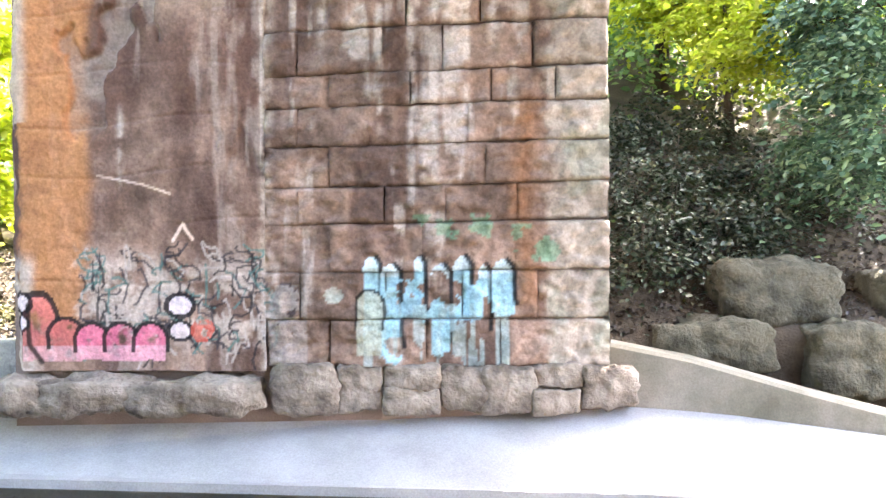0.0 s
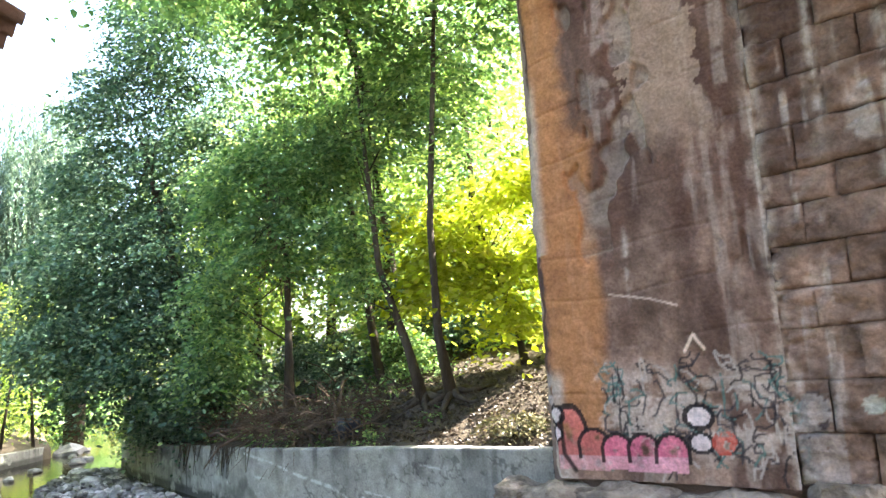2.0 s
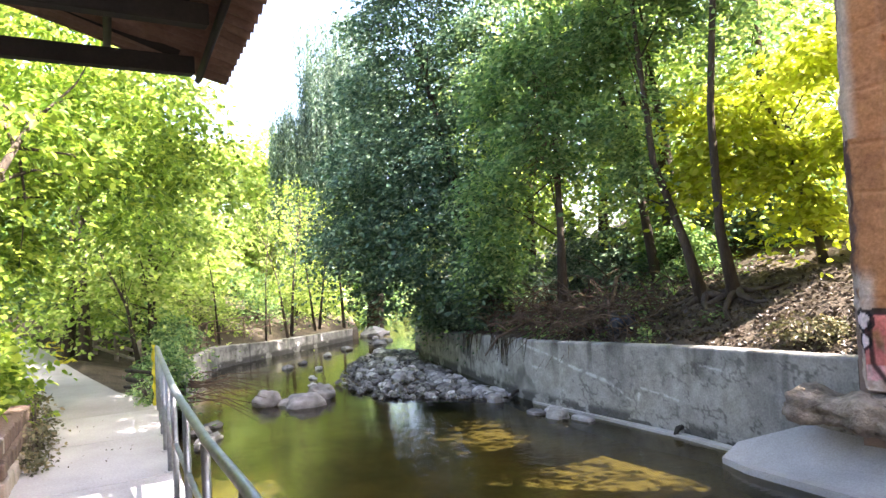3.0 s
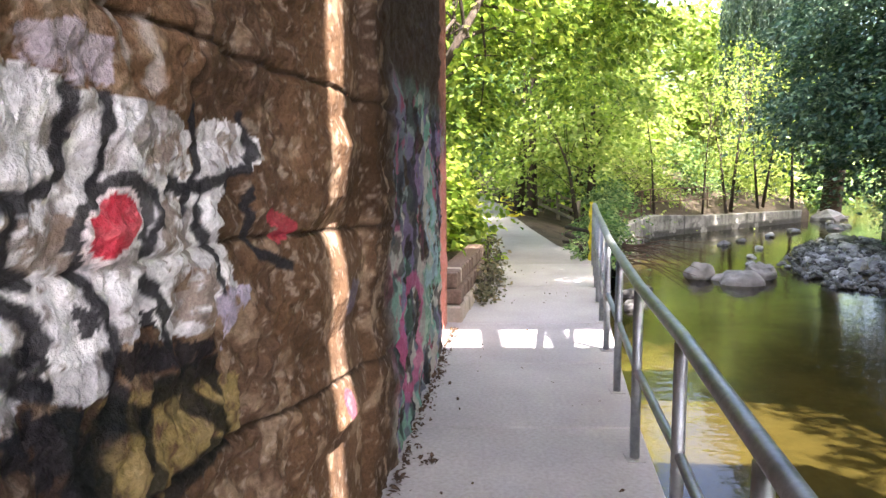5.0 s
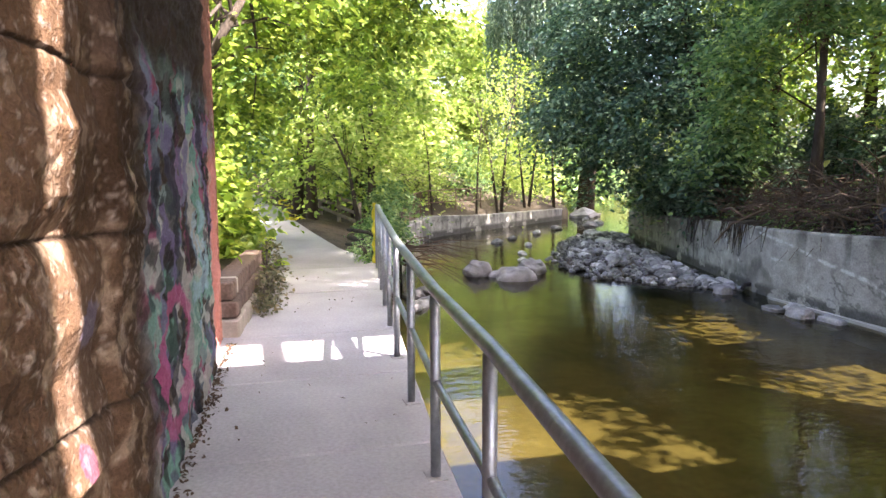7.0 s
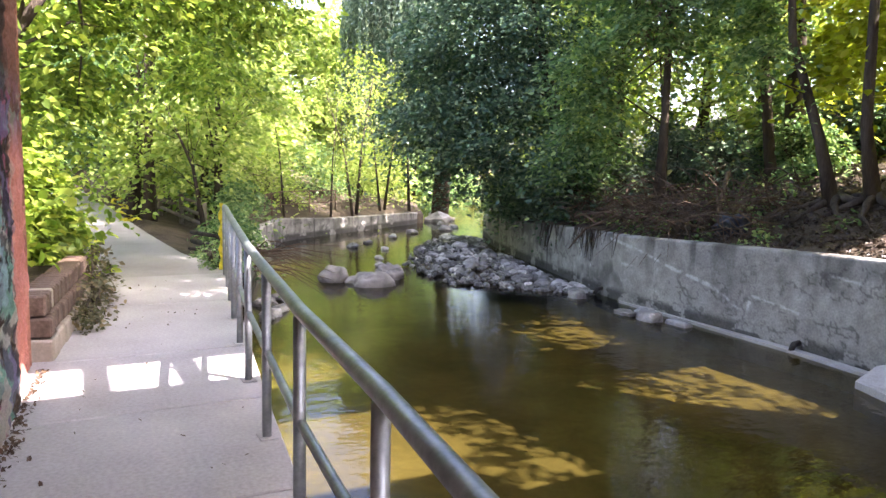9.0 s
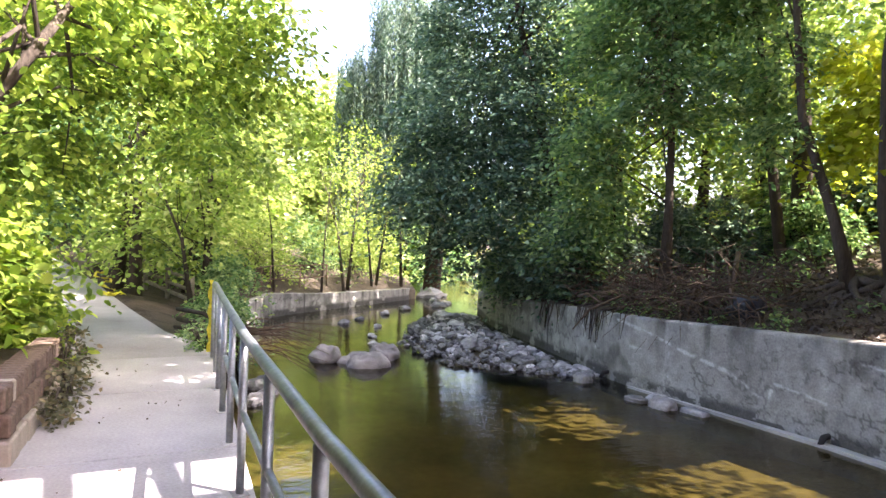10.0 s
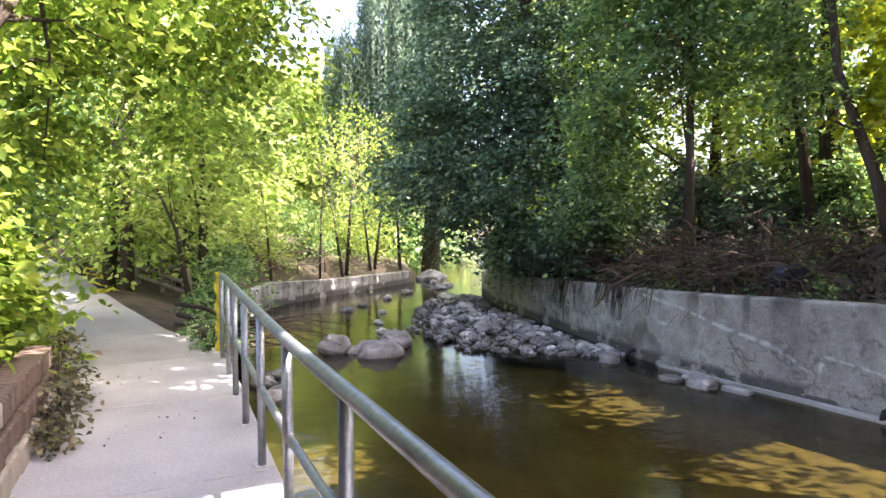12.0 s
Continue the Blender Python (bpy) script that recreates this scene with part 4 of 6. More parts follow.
    for pts in ([(-3.0, 1.92), (-3.02, 1.83)], [(-3.11, 1.91), (-3.13, 1.79)]):
        col = paint(col, 0.6 * (1 - smooth(line_dist(wx, Z, pts), 0.008, 0.03)), (0.55, 0.50, 0.46))
    o = np.hypot((X + 2.965 + w) / 0.085, (Z - 1.51 + w + 0.25 * (X + 2.965)) / 0.062)
    col = paint(col, 0.92 * ((o > 1.0) & (o < 1.55) & (Z > 1.47)), (0.07, 0.068, 0.07))
    col = paint(col, 0.95 * ((o > 0.82) & (o < 1.14)), (0.82, 0.72, 0.72))
    col = paint(col, 0.95 * (o < 0.92), np.array([0.60, 0.03, 0.06]))
    col = paint(col, 0.3 * ((o < 0.9) & (n3 > 0.52)), (0.75, 0.25, 0.25))
    col = paint(col, 0.7 * (line_dist(X, Z, [(-3.84, 1.46), (-3.97, 1.41), (-3.88, 1.39)]) < 0.015 + 0.02 * n2), (0.45, 0.05, 0.08))
    col = paint(col, 0.5 * (np.hypot((X + 4.40) / 0.07, (Z - 0.66) / 0.07) < 0.5 + 0.8 * n2), (0.22, 0.06, 0.13))
    col = paint(col, 0.6 * (np.hypot((X + 4.6) / 0.16, (Z - 1.05) / 0.10) < 0.4 + 0.8 * n2), (0.17, 0.15, 0.21))
    # far stretch toned darker as a whole, then layered tags on it
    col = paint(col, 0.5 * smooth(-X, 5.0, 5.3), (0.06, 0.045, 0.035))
    far = smooth(-X, 5.2, 5.5) * smooth(2.05 - Z + 0.3 * n1, 0, 0.3)
    for k, c in enumerate(((0.12, 0.10, 0.07), (0.22, 0.29, 0.27), (0.10, 0.12, 0.15), (0.32, 0.10, 0.16), (0.16, 0.33, 0.25), (0.40, 0.38, 0.33), (0.02, 0.02, 0.025), (0.16, 0.13, 0.22), (0.02, 0.02, 0.02))):
        f = fbm(X * 1.7 + k * 5, Z * 1.3 + k * 2, 100 + k)
        col = paint(col, far * 0.75 * (np.abs(f - 0.5) < 0.032 + 0.012 * (k % 3)), c)
    mg = np.hypot((X + 6.0) / 0.5, (Z - 0.55) / 0.38)
    col = paint(col, 0.7 * far * ((mg > 0.78) & (mg < 1.05)), (0.40, 0.09, 0.19))
    col = paint(col, 0.55 * far * (np.hypot((X + 6.7) / 0.3, (Z - 0.6) / 0.3) < 1), (0.20, 0.38, 0.28))
    col = paint(col, 0.6 * far * ((np.hypot((X + 7.1) / 0.35, (Z - 0.9) / 0.45) < 1) & (n2 > 0.45)), (0.30, 0.42, 0.48))
    end = smooth(-X, 7.75, 8.0)
    col = paint(col, 0.85 * end * smooth(1.9 - Z, 0, 0.4), np.array([0.62, 0.24, 0.18]))
    col = paint(col, 0.7 * end * smooth(Z, 1.5, 2.2), (0.28, 0.13, 0.09))
    return col


def near_abutment():
    root = tagged(new("wall_near_abutment"), "graffitied rough stone wall of the near abutment", "wall", kind="structure")
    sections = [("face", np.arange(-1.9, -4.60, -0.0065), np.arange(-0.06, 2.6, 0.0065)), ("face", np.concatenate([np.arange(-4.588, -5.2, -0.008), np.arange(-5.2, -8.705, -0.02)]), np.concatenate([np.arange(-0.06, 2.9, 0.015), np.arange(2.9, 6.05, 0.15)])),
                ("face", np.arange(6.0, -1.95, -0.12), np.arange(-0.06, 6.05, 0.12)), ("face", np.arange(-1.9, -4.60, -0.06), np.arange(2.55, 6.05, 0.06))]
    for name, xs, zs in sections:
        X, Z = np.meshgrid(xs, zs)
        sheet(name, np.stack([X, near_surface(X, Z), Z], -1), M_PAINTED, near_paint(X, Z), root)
    ys = np.linspace(float(near_y(-8.7)) - 3, float(near_y(-8.7)) - 0.04, 80)
    Y, Z = np.meshgrid(ys, np.linspace(-0.1, 6.0, 120))
    n = fbm(Y * 2, Z * 0.5, 120)
    P = np.stack([-8.70 + 0.07 * (fbm(Y * 2, Z * 2, 121) - 0.5), Y, Z], -1)
    sheet("end_face", P, M_PAINTED, np.array([0.50, 0.24, 0.17]) * (0.6 + 0.7 * n)[..., None], root)
    bm = bmesh.new()
    box(bm, (-8.6, -4.2, -0.5), (6, -1.35, 6.0))
    box(bm, (-5.9, -4.2, 6.0), (6, -1.9, 7.6))
    part("core", bm, M_NEAR, root)


near_abutment()
# litter along the wall's foot
M_LITTER = simple("dead leaves", (0.05, 0.035, 0.025), (0.14, 0.09, 0.055), 12, 0.95, 0.0)
rng = np.random.default_rng(31)
lx = rng.uniform(-8.5, -3.5, 520)
pts = np.stack([lx, near_y(lx) + np.abs(rng.normal(0, 0.035, 520)) + 0.02, rng.uniform(0.004, 0.02, 520)], -1)
pts = np.concatenate([pts, np.stack([-5.33 + rng.normal(0, 0.04, 18), -0.10 + rng.normal(0, 0.03, 18), rng.uniform(0.005, 0.03, 18)], -1)])
lx = rng.uniform(-12.5, -3.5, 60)
pts = np.concatenate([pts, np.stack([lx, rng.uniform(0, 1, 60) * 1.3 + near_y(lx), np.full(60, 0.006)], -1)])
V, F = leaf_cloud(rng, pts, 0.035)
tagged(fast_mesh("leaf_litter", V, F, M_LITTER), "dry brown leaves and grit along the wall's foot", "litter", kind="stuff")

# ---- bridge deck ----
deck = tagged(new("ceiling"), "dark steel girders and underside of the bridge deck, unseen second span added", "bridge deck", kind="structure")
bm = bmesh.new()
box(bm, (-5.9, -3.2, 8.0), (-3.65, 6.3, 8.5))
# narrower here to let a sun patch onto the creek
box(bm, (-5.9, 6.304, 8.0), (-4.75, 16, 8.5))
# unseen second span, added; its skew slot throws the sun streak on the wall
for ring in (((-2.5, -3.2), (6.5, -3.2), (6.5, 8.656), (-2.5, 1.102)), ((-2.5, 1.302), (6.5, 8.856), (6.5, 9.6), (1.5, 9.6), (1.5, 16), (-1.8, 16), (-1.8, 8.8), (-2.5, 8.8)), ((-2.5, 1.102), (-1.5, 1.941), (-0.95, 2.603), (-2.5, 1.302)), ((0.95, 3.998), (6.5, 8.656), (6.5, 8.856), (0.95, 4.198))):
    f = bm.faces.new([bm.verts.new((x, y, 8.0)) for x, y in ring])
    g = bmesh.ops.extrude_face_region(bm, geom=[f])["geom"]
    bmesh.ops.translate(bm, vec=(0, 0, 0.5), verts=[v for v in g if isinstance(v, bmesh.types.BMVert)])
for x in (-5.7, -3.85, -2.3, 1.9, 4.2):
    box(bm, (x - 0.15, -3.2, 7.6), (x + 0.15, 16 if x < -5 else 6.3 if x < -3 else 8.7 if x < 0 else 9.6, 7.995), None, 0.01)
# bars added across the gap to break up the walkway's sun band
for y in np.arange(-0.3, 6.3, 0.62):
    box(bm, (-3.66, y - 0.05, 8.1), (-2.49, y + 0.05, 8.3))
part("deck", bm, M_DARK, deck)

# ---- walkway ----
walkway = tagged(new("pavement"), "pale concrete walkway slabs beside the creek", "walkway", kind="structure")
cuts = [6.0, 3.2, 1.0, -1.2, -3.4, -4.45, -5.88, -7.3, -8.72, -10.9, -12.95]
for a, c in zip(cuts, cuts[1:]):
    bm = bmesh.new()
    vs = []
    for x in (a - 0.008, c + 0.008):
        lo = (near_y(x) - 0.3) if x > -8.7 else float(path_left(x)) - 0.1
        vs.append([bm.verts.new((x, lo, z)) for z in (0, -0.25)] + [bm.verts.new((x, rail_y(x) + 0.10, z)) for z in (-0.25, 0)])
    bm.faces.new(vs[0])
    bm.faces.new(vs[1][::-1])
    for k in range(4):
        bm.faces.new((vs[0][k], vs[1][k], vs[1][(k + 1) % 4], vs[0][(k + 1) % 4]))
    bmesh.ops.recalc_face_normals(bm, faces=bm.faces)
    bmesh.ops.bevel(bm, geom=[e for e in bm.edges if abs(e.verts[0].co.z) < 0.001 and abs(e.verts[1].co.z) < 0.001], offset=0.008, segments=1, affect="EDGES")
    part("slab", bm, M_CONC, walkway)


# ---- railing ----
def handrail():
    root = tagged(new("railing"), "galvanized pipe handrail on posts along the creek", "railing")
    X = [-12.72, -11.72, -10.80, -9.83, -8.82, -7.71, -6.58, -5.42, -4.30, -3.2, -2.1, -1.0, 0.2, 1.4, 2.6]
    for x in X:
        y = rail_y(x) + 0.015
        post = tube("post", [(x, y, 0.0), (x, y, 0.935)], 0.027, M_STEEL, root, 12)
        bm = bmesh.new()
        box(bm, (x - 0.06, y - 0.05, 0.0), (x + 0.06, y + 0.05, 0.008), None, 0.003)
        part("grout_pad", bm, M_APRON, post)
    for z, r, nm in ((0.955, 0.031, "top_rail"), (0.49, 0.021, "middle_rail")):
        tube(nm, [(x, rail_y(x) + 0.02, z) for x in (2.8, -4.3, -5.4, -6.58, -7.71, -8.82, -10.81, -12.3)] + [(-12.78, rail_y(-12.78) + 0.02, z - 0.02)], r, M_STEEL, root, 14)
    # tape tied to the last post
    V, F = [], []
    for k in range(14):
        z, s = 0.98 - 0.07 * k, 0.02 * math.sin(k * 1.9)
        V += [(-12.80 - s, rail_y(-12.8) - 0.05 + s, z), (-12.78 + s, rail_y(-12.8) + 0.0 - s, z)]
    F = [(2 * k, 2 * k + 1, 2 * k + 3, 2 * k + 2) for k in range(13)]
    tagged(obj("tape", V, F, simple("yellow tape", (0.6, 0.5, 0.02), (0.75, 0.65, 0.05), 9, 0.5, 0.0)), "yellow caution tape hanging from the last railing post", "tape")


handrail()


# ---- canopy over the walkway ----
def canopy():
    root = tagged(new("canopy"), "rusty corrugated sheet canopy on dark steel brackets", "canopy")
    # corrugated sheet: ridges run across the walkway
    x0, x1 = -7.05, -4.3
    n = 220
    rows = []
    xs = np.linspace(x1, x0, n)
    for v in np.linspace(0, 1, 12):
        y_out = 1.72 - 0.153 * (xs + 7.15)
        y_in = np.full(n, -0.55) - 0.074 * (xs + 8.44)
        y = y_in + (y_out - y_in) * v
        z = 4.12 - 0.65 * v + 0.02 * np.sin(xs * 2 * math.pi / 0.16) + 0.01 * np.sin(xs * 3 + v * 9)
        rows.append(np.stack([xs, y, z], -1))
    P = np.array(rows)
    ob = sheet("roof_sheet", P, M_RUST, None, root)
    so = ob.modifiers.new("thick", "SOLIDIFY")
    so.thickness = 0.004
    for x in (-6.62, -5.55, -4.5):
        yi, yo = float(near_y(x)) - 0.1, 1.42 - 0.153 * (x + 7.15)
        bm = bmesh.new()
        box(bm, (x - 0.05, yi, 3.40), (x + 0.05, yo, 3.53), None, 0.006)
        part("bracket", bm, M_DARK, root)
        V, F = tube_pts([(x, yi, 4.06), (x, yo - 0.1, 3.56)], [0.05, 0.05], 4)
        obj("brace", V, F, M_DARK, root)
    for v in (0.30, 0.62, 0.9):
        pts = []
        for x in (x1, x0 + 0.05):
            yo, yi = 1.72 - 0.153 * (x + 7.15), -0.55 - 0.074 * (x + 8.44)
            pts.append((x, yi + (yo - yi) * v, 4.05 - 0.65 * v))
        tube("purlin", pts, 0.028, M_DARK, root, 4)


canopy()


# ---- planter of stacked blocks beside the path ----
M_PAVER = simple("tumbled paver", (0.07, 0.048, 0.036), (0.24, 0.17, 0.13), 5, 0.9, 0.5)
M_PAVER2 = simple("pale limestone block", (0.30, 0.25, 0.20), (0.52, 0.45, 0.37), 3, 0.9, 0.5)
planter = tagged(new("planter"), "low planter wall of stacked tumbled blocks beside the path", "planter")
rng = np.random.default_rng(17)


def stack_line(x):
    return float(np.interp(x, [-11.4, -9.2, -8.75], [0.36, 0.05, 0.0]))


for row, (z0, h, w, mt) in enumerate(((-0.02, 0.19, 0.30, M_PAVER2), (0.17, 0.16, 0.22, M_PAVER), (0.33, 0.17, 0.10, M_PAVER))):
    x = -8.78 - 0.05 * row
    while x > -11.35:
        ww = w * float(rng.uniform(0.85, 1.15))
        bm = bmesh.new()
        box(bm, (-ww / 2 + 0.006, -0.13, 0), (ww / 2 - 0.006, 0.1, h - 0.008), None, 0.014)
        ob = part("block", bm, mt if x < -9.5 or row == 0 else (M_PAVER2 if rng.uniform() < 0.35 else M_PAVER), planter)
        xm = x - ww / 2
        ob.matrix_world = pose(xm, stack_line(xm) - 0.03 * row + float(rng.uniform(-0.012, 0.012)), z0, 0, 0, -8.5 + float(rng.uniform(-2, 2)))
        x -= ww
# earth fill
strip_between("trim_bed_soil", np.arange(-11.3, -8.75, 0.3), lambda x: -1.6, lambda x: stack_line(x) - 0.18, lambda x: 0.41, -0.2, M_GROUND, "dark soil filling the planter bed", "soil")


# ---- rocks ----
for c, d, sd in (((-18.55, 5.62, -1.02), (0.75, 0.72, 0.62), 1), ((-17.75, 6.28, -1.10), (0.85, 1.0, 0.62), 2), ((-18.55, 7.05, -1.0), (0.95, 0.9, 0.72), 3), ((-18.3, 6.05, -1.1), (0.5, 0.5, 0.3), 8), ((-18.7, 6.5, -1.1), (0.6, 0.7, 0.35), 9)):
    tagged(rough_block("boulder", (c[0], c[1], c[2] - 0.05), (d[0] * 0.9, d[1] * 0.9, d[2] * 0.9), M_BOULDER, sd, None, 0.12, 0.3), "rounded grey boulder standing in the creek", "boulder", "creek boulders")
for c, d, sd in (((-14.8, 9.75, -1.12), (0.35, 0.3, 0.25), 4), ((-12.75, 9.75, -1.12), (0.4, 0.35, 0.3), 5), ((-12.4, 9.55, -1.12), (0.45, 0.3, 0.28), 6), ((-13.0, 9.5, -1.14), (0.5, 0.3, 0.2), 7), ((-11.9, 9.8, -1.14), (0.5, 0.3, 0.16), 10)):
    tagged(rough_block("rock", c, d, M_ROCK, sd, None, 0.16, 0.22), "grey broken rock at the wall's foot in shallow water", "rock", "rocks by the wall")
rng = np.random.default_rng(41)
kinds = []
for k in range(7):
    bm = bmesh.new()
    bmesh.ops.create_icosphere(bm, subdivisions=2, radius=0.5)
    o = Vector((k * 3.7, k, 1))
    for v in bm.verts:
        v.co = Vector((v.co.x, v.co.y * 0.8, v.co.z * 0.62)) * (1 + 0.55 * noise.noise(v.co * 2.2 + o))
    bm.normal_update()
    kinds.append(bm)
meshes = []
for bm in kinds:
    me = bpy.data.meshes.new("stone")
    bm.to_mesh(me)
    bm.free()
    me.materials.append(M_ROCK)
    meshes.append(me)
bar = tagged(new("gravel_bar"), "bank of loose grey stones piled against the creek wall", "stones")
count = 0
while count < 330:
    x = float(rng.uniform(-26.5, -15.2))
    f = float(bank_far(x))
    reach = float(np.interp(x, [-26.5, -24, -20, -17.2, -15.2], [2.0, 2.6, 3.6, 2.9, 0.4]))
    q = float(rng.uniform(0, 1))
    y = f - 0.15 - q * reach
    hgt = 0.42 * math.sin(math.pi * min(1, (1 - q) * 0.9 + 0.12)) * float(np.interp(x, [-26, -21, -16], [0.4, 1, 0.3]))
    s = float(rng.uniform(0.15, 0.36)) * (1.0 if rng.uniform() < 0.92 else 1.6)
    ob = new("stone", meshes[count % 7])
    ob.parent = bar
    ob.matrix_world = Matrix.Translation((x, y, WATER - 0.06 + hgt * float(rng.uniform(0.6, 1.0)))) @ pose(0, 0, 0, float(rng.uniform(-25, 25)), float(rng.uniform(-25, 25)), float(rng.uniform(0, 360))) @ Matrix.Diagonal((s, s, s, 1))
    count += 1
# smaller stones between them
SV, SF, SN = [], [], 0
for k in range(900):
    x = float(rng.uniform(-26.5, -15.2))
    f = float(bank_far(x))
    reach = float(np.interp(x, [-26.5, -24, -20, -17.2, -15.2], [2.2, 2.8, 3.9, 3.2, 0.6]))
    q = float(rng.uniform(0, 1))
    hgt = 0.42 * math.sin(math.pi * min(1, (1 - q) * 0.9 + 0.12)) * float(np.interp(x, [-26, -21, -16], [0.4, 1, 0.3]))
    sz = float(rng.uniform(0.06, 0.17))
    me = meshes[k % 7]
    m4 = Matrix.Translation((x, f - 0.1 - q * reach, WATER - 0.04 + hgt * float(rng.uniform(0.7, 1.0)))) @ pose(0, 0, 0, 40 * q, -30 * q, 997.0 * k) @ Matrix.Diagonal((sz, sz, sz, 1))
    SV += [m4 @ v.co for v in me.vertices]
    SF += [tuple(i + SN for i in p.vertices) for p in me.polygons]
    SN += len(me.vertices)
tagged(obj("pebble", SV, SF, M_ROCK, bar), "", "", "", "stuff")
# bed of the bar
bmx = np.linspace(-26.5, -15.4, 60)
P = np.array([[(x, float(bank_far(x)) + 0.05 - q * float(np.interp(x, [-26.5, -24, -20, -17.2, -15.2], [2.2, 2.8, 3.8, 3.1, 0.5])), WATER - 0.16 + 0.36 * math.sin(math.pi * min(1, (1 - q) * 0.9 + 0.1)) * float(np.interp(x, [-26, -21, -16], [0.4, 1, 0.3]))) for q in np.linspace(0, 1, 16)] for x in bmx])
sheet("gravel", P, M_GROUND, None, bar)
# scattered stones along both banks
for x, y, s in ((-25, 8.5, 0.4), (-26, 9.4, 0.35), (-27.5, 11, 0.4), (-24, 9.2, 0.3), (-29, 12.5, 0.5), (-30, 14.5, 0.6), (-31, 15.4, 0.5), (-15.2, 3.35, 0.4), (-15.6, 3.6, 0.35), (-14.9, 3.2, 0.3), (-16.2, 3.5, 0.45), (-16.8, 3.9, 0.4), (-22, 8.2, 0.3), (-20.5, 7.6, 0.3), (-34.4, 16.4, 1.3), (-36.2, 17.4, 0.9), (-38.0, 18.2, 1.0), (-35.0, 17.4, 0.5), (-40.0, 19.2, 0.8), (-32.6, 15.6, 0.4)):
    ob = tagged(new("rock", meshes[int(abs(x) * 3) % 7]), "loose grey rock in the shallow creek", "rock", "scattered rocks")
    ob.matrix_world = Matrix.Translation((x, y, WATER + 0.02)) @ pose(0, 0, 0, 10, -8, x * 40) @ Matrix.Diagonal((s, s, s, 1))


# ---- trees and undergrowth ----
def willow(base, tops, seed, label):
    rng = np.random.default_rng(seed)
    root = new("tree")
    root.location = base
    b0 = Vector(base)
    tube("trunk", [Vector((0, 0, -0.5)), Vector((0.3, 0.2, 5)), Vector((0, 0.5, 10)), Vector((0.2, 0.5, 14))], [0.5, 0.4, 0.3, 0.15], M_BARK, root)
    cs = []
    for c, r, length in tops:
        for k in range(170):
            a, q = rng.uniform(0, 2 * math.pi), math.sqrt(rng.uniform(0, 1))
            top = np.array(c) + np.array([math.cos(a) * r * q, math.sin(a) * r * q, rng.uniform(-0.6, 0.9) + 1.2 * (1 - q)])
            ln = length * rng.uniform(0.6, 1.1)
            m = int(ln / 0.10)
            z = np.linspace(0, 1, m)
            sway = rng.normal(0, 0.25, 2)
            cs.append(np.stack([top[0] + sway[0] * z + rng.normal(0, 0.04, m), top[1] + sway[1] * z + rng.normal(0, 0.04, m), top[2] - ln * z], -1))
    P = np.concatenate(cs)
    V, F = leaf_cloud(rng, P - np.array(base), 0.24, 1.6, 0.28)
    fast_mesh("crown", V, F, L_WILL, root)
    return tagged(root, label, "tree")


def bush(name, blobs, leaf, n, per, spread, size, seed, label, droop=0.1):
    rng = np.random.default_rng(seed)
    root = new(name)
    base = np.array(blobs[0][0]) - np.array([0, 0, blobs[0][1][2]])
    root.location = base
    C, P, lean = clumps(rng, blobs, n, per, spread)
    runs = [([Vector((0, 0, 0)), Vector((c - base) * 0.5) + Vector((0, 0, 0.15)), Vector(c - base)], [0.02, 0.012, 0.005]) for c in C[:9]]
    for line, radii in runs:
        tube("stem", line, radii, M_BARK, root, 4)
    V, F = leaf_cloud(rng, P - base, size, droop, 0.6, lean)
    fast_mesh("foliage", V, F, leaf, root)
    return tagged(root, label, "bush")


def gz(x, y):
    return float(ground_z(np.array(x), np.array(y)))


# dense dark tree leaning over the creek; unseen top blob added against sky reflections
tree([(-19.6, 13.0, gz(-19.6, 13.0)), (-19.7, 12.6, 2.9), (-20.5, 12.3, 6.0), (-21.6, 12.1, 9.5)],
     [((-22.5, 11.2, 5.6), (2.6, 2.2, 1.6)), ((-23.0, 10.4, 2.9), (2.2, 1.8, 1.3)), ((-20.4, 11.4, 2.5), (2.0, 1.6, 1.1)), ((-20.3, 12.3, 5.7), (2.6, 2.0, 1.8)), ((-22.9, 12.0, 7.9), (2.6, 2.2, 1.6)),
      ((-23.8, 10.6, 4.4), (1.3, 1.3, 1.2)), ((-18.3, 11.9, 1.9), (1.5, 1.2, 0.8)), ((-21.6, 11.2, 1.4), (1.8, 1.4, 0.8)), ((-22.5, 12.3, 10.4), (2.4, 2.2, 1.8)), ((-19.0, 13.0, 8.5), (2.4, 2.0, 2.0)), ((-20.5, 13.0, 12.5), (2.4, 2.2, 1.8)), ((-21.4, 11.5, 4.2), (1.5, 1.0, 1.1)), ((-21.5, 13.4, 15.2), (2.8, 2.4, 1.8)), ((-20.2, 11.5, 3.7), (1.3, 1.0, 1.0)), ((-25.4, 11.6, 5.2), (1.0, 1.0, 0.9)), ((-25.2, 11.4, 3.0), (1.2, 1.1, 0.8))],
     L_DARK, 1350, 58, 0.40, 0.15, 0.24, 4, label="dense dark green tree overhanging the creek", limbs=14, zmin=0.2)
willow((-37.4, 18.0, -0.5), [((-37.4, 15.8, 12.6), 1.5, 8.0), ((-36.6, 16.4, 14.6), 2.6, 8.5), ((-37.6, 13.7, 9.6), 1.2, 7.0), ((-36.0, 17.5, 12.0), 2.0, 9.0), ((-37.8, 16.5, 10.0), 1.8, 8.0)], 5, "tall grey-green weeping willow above the creek")
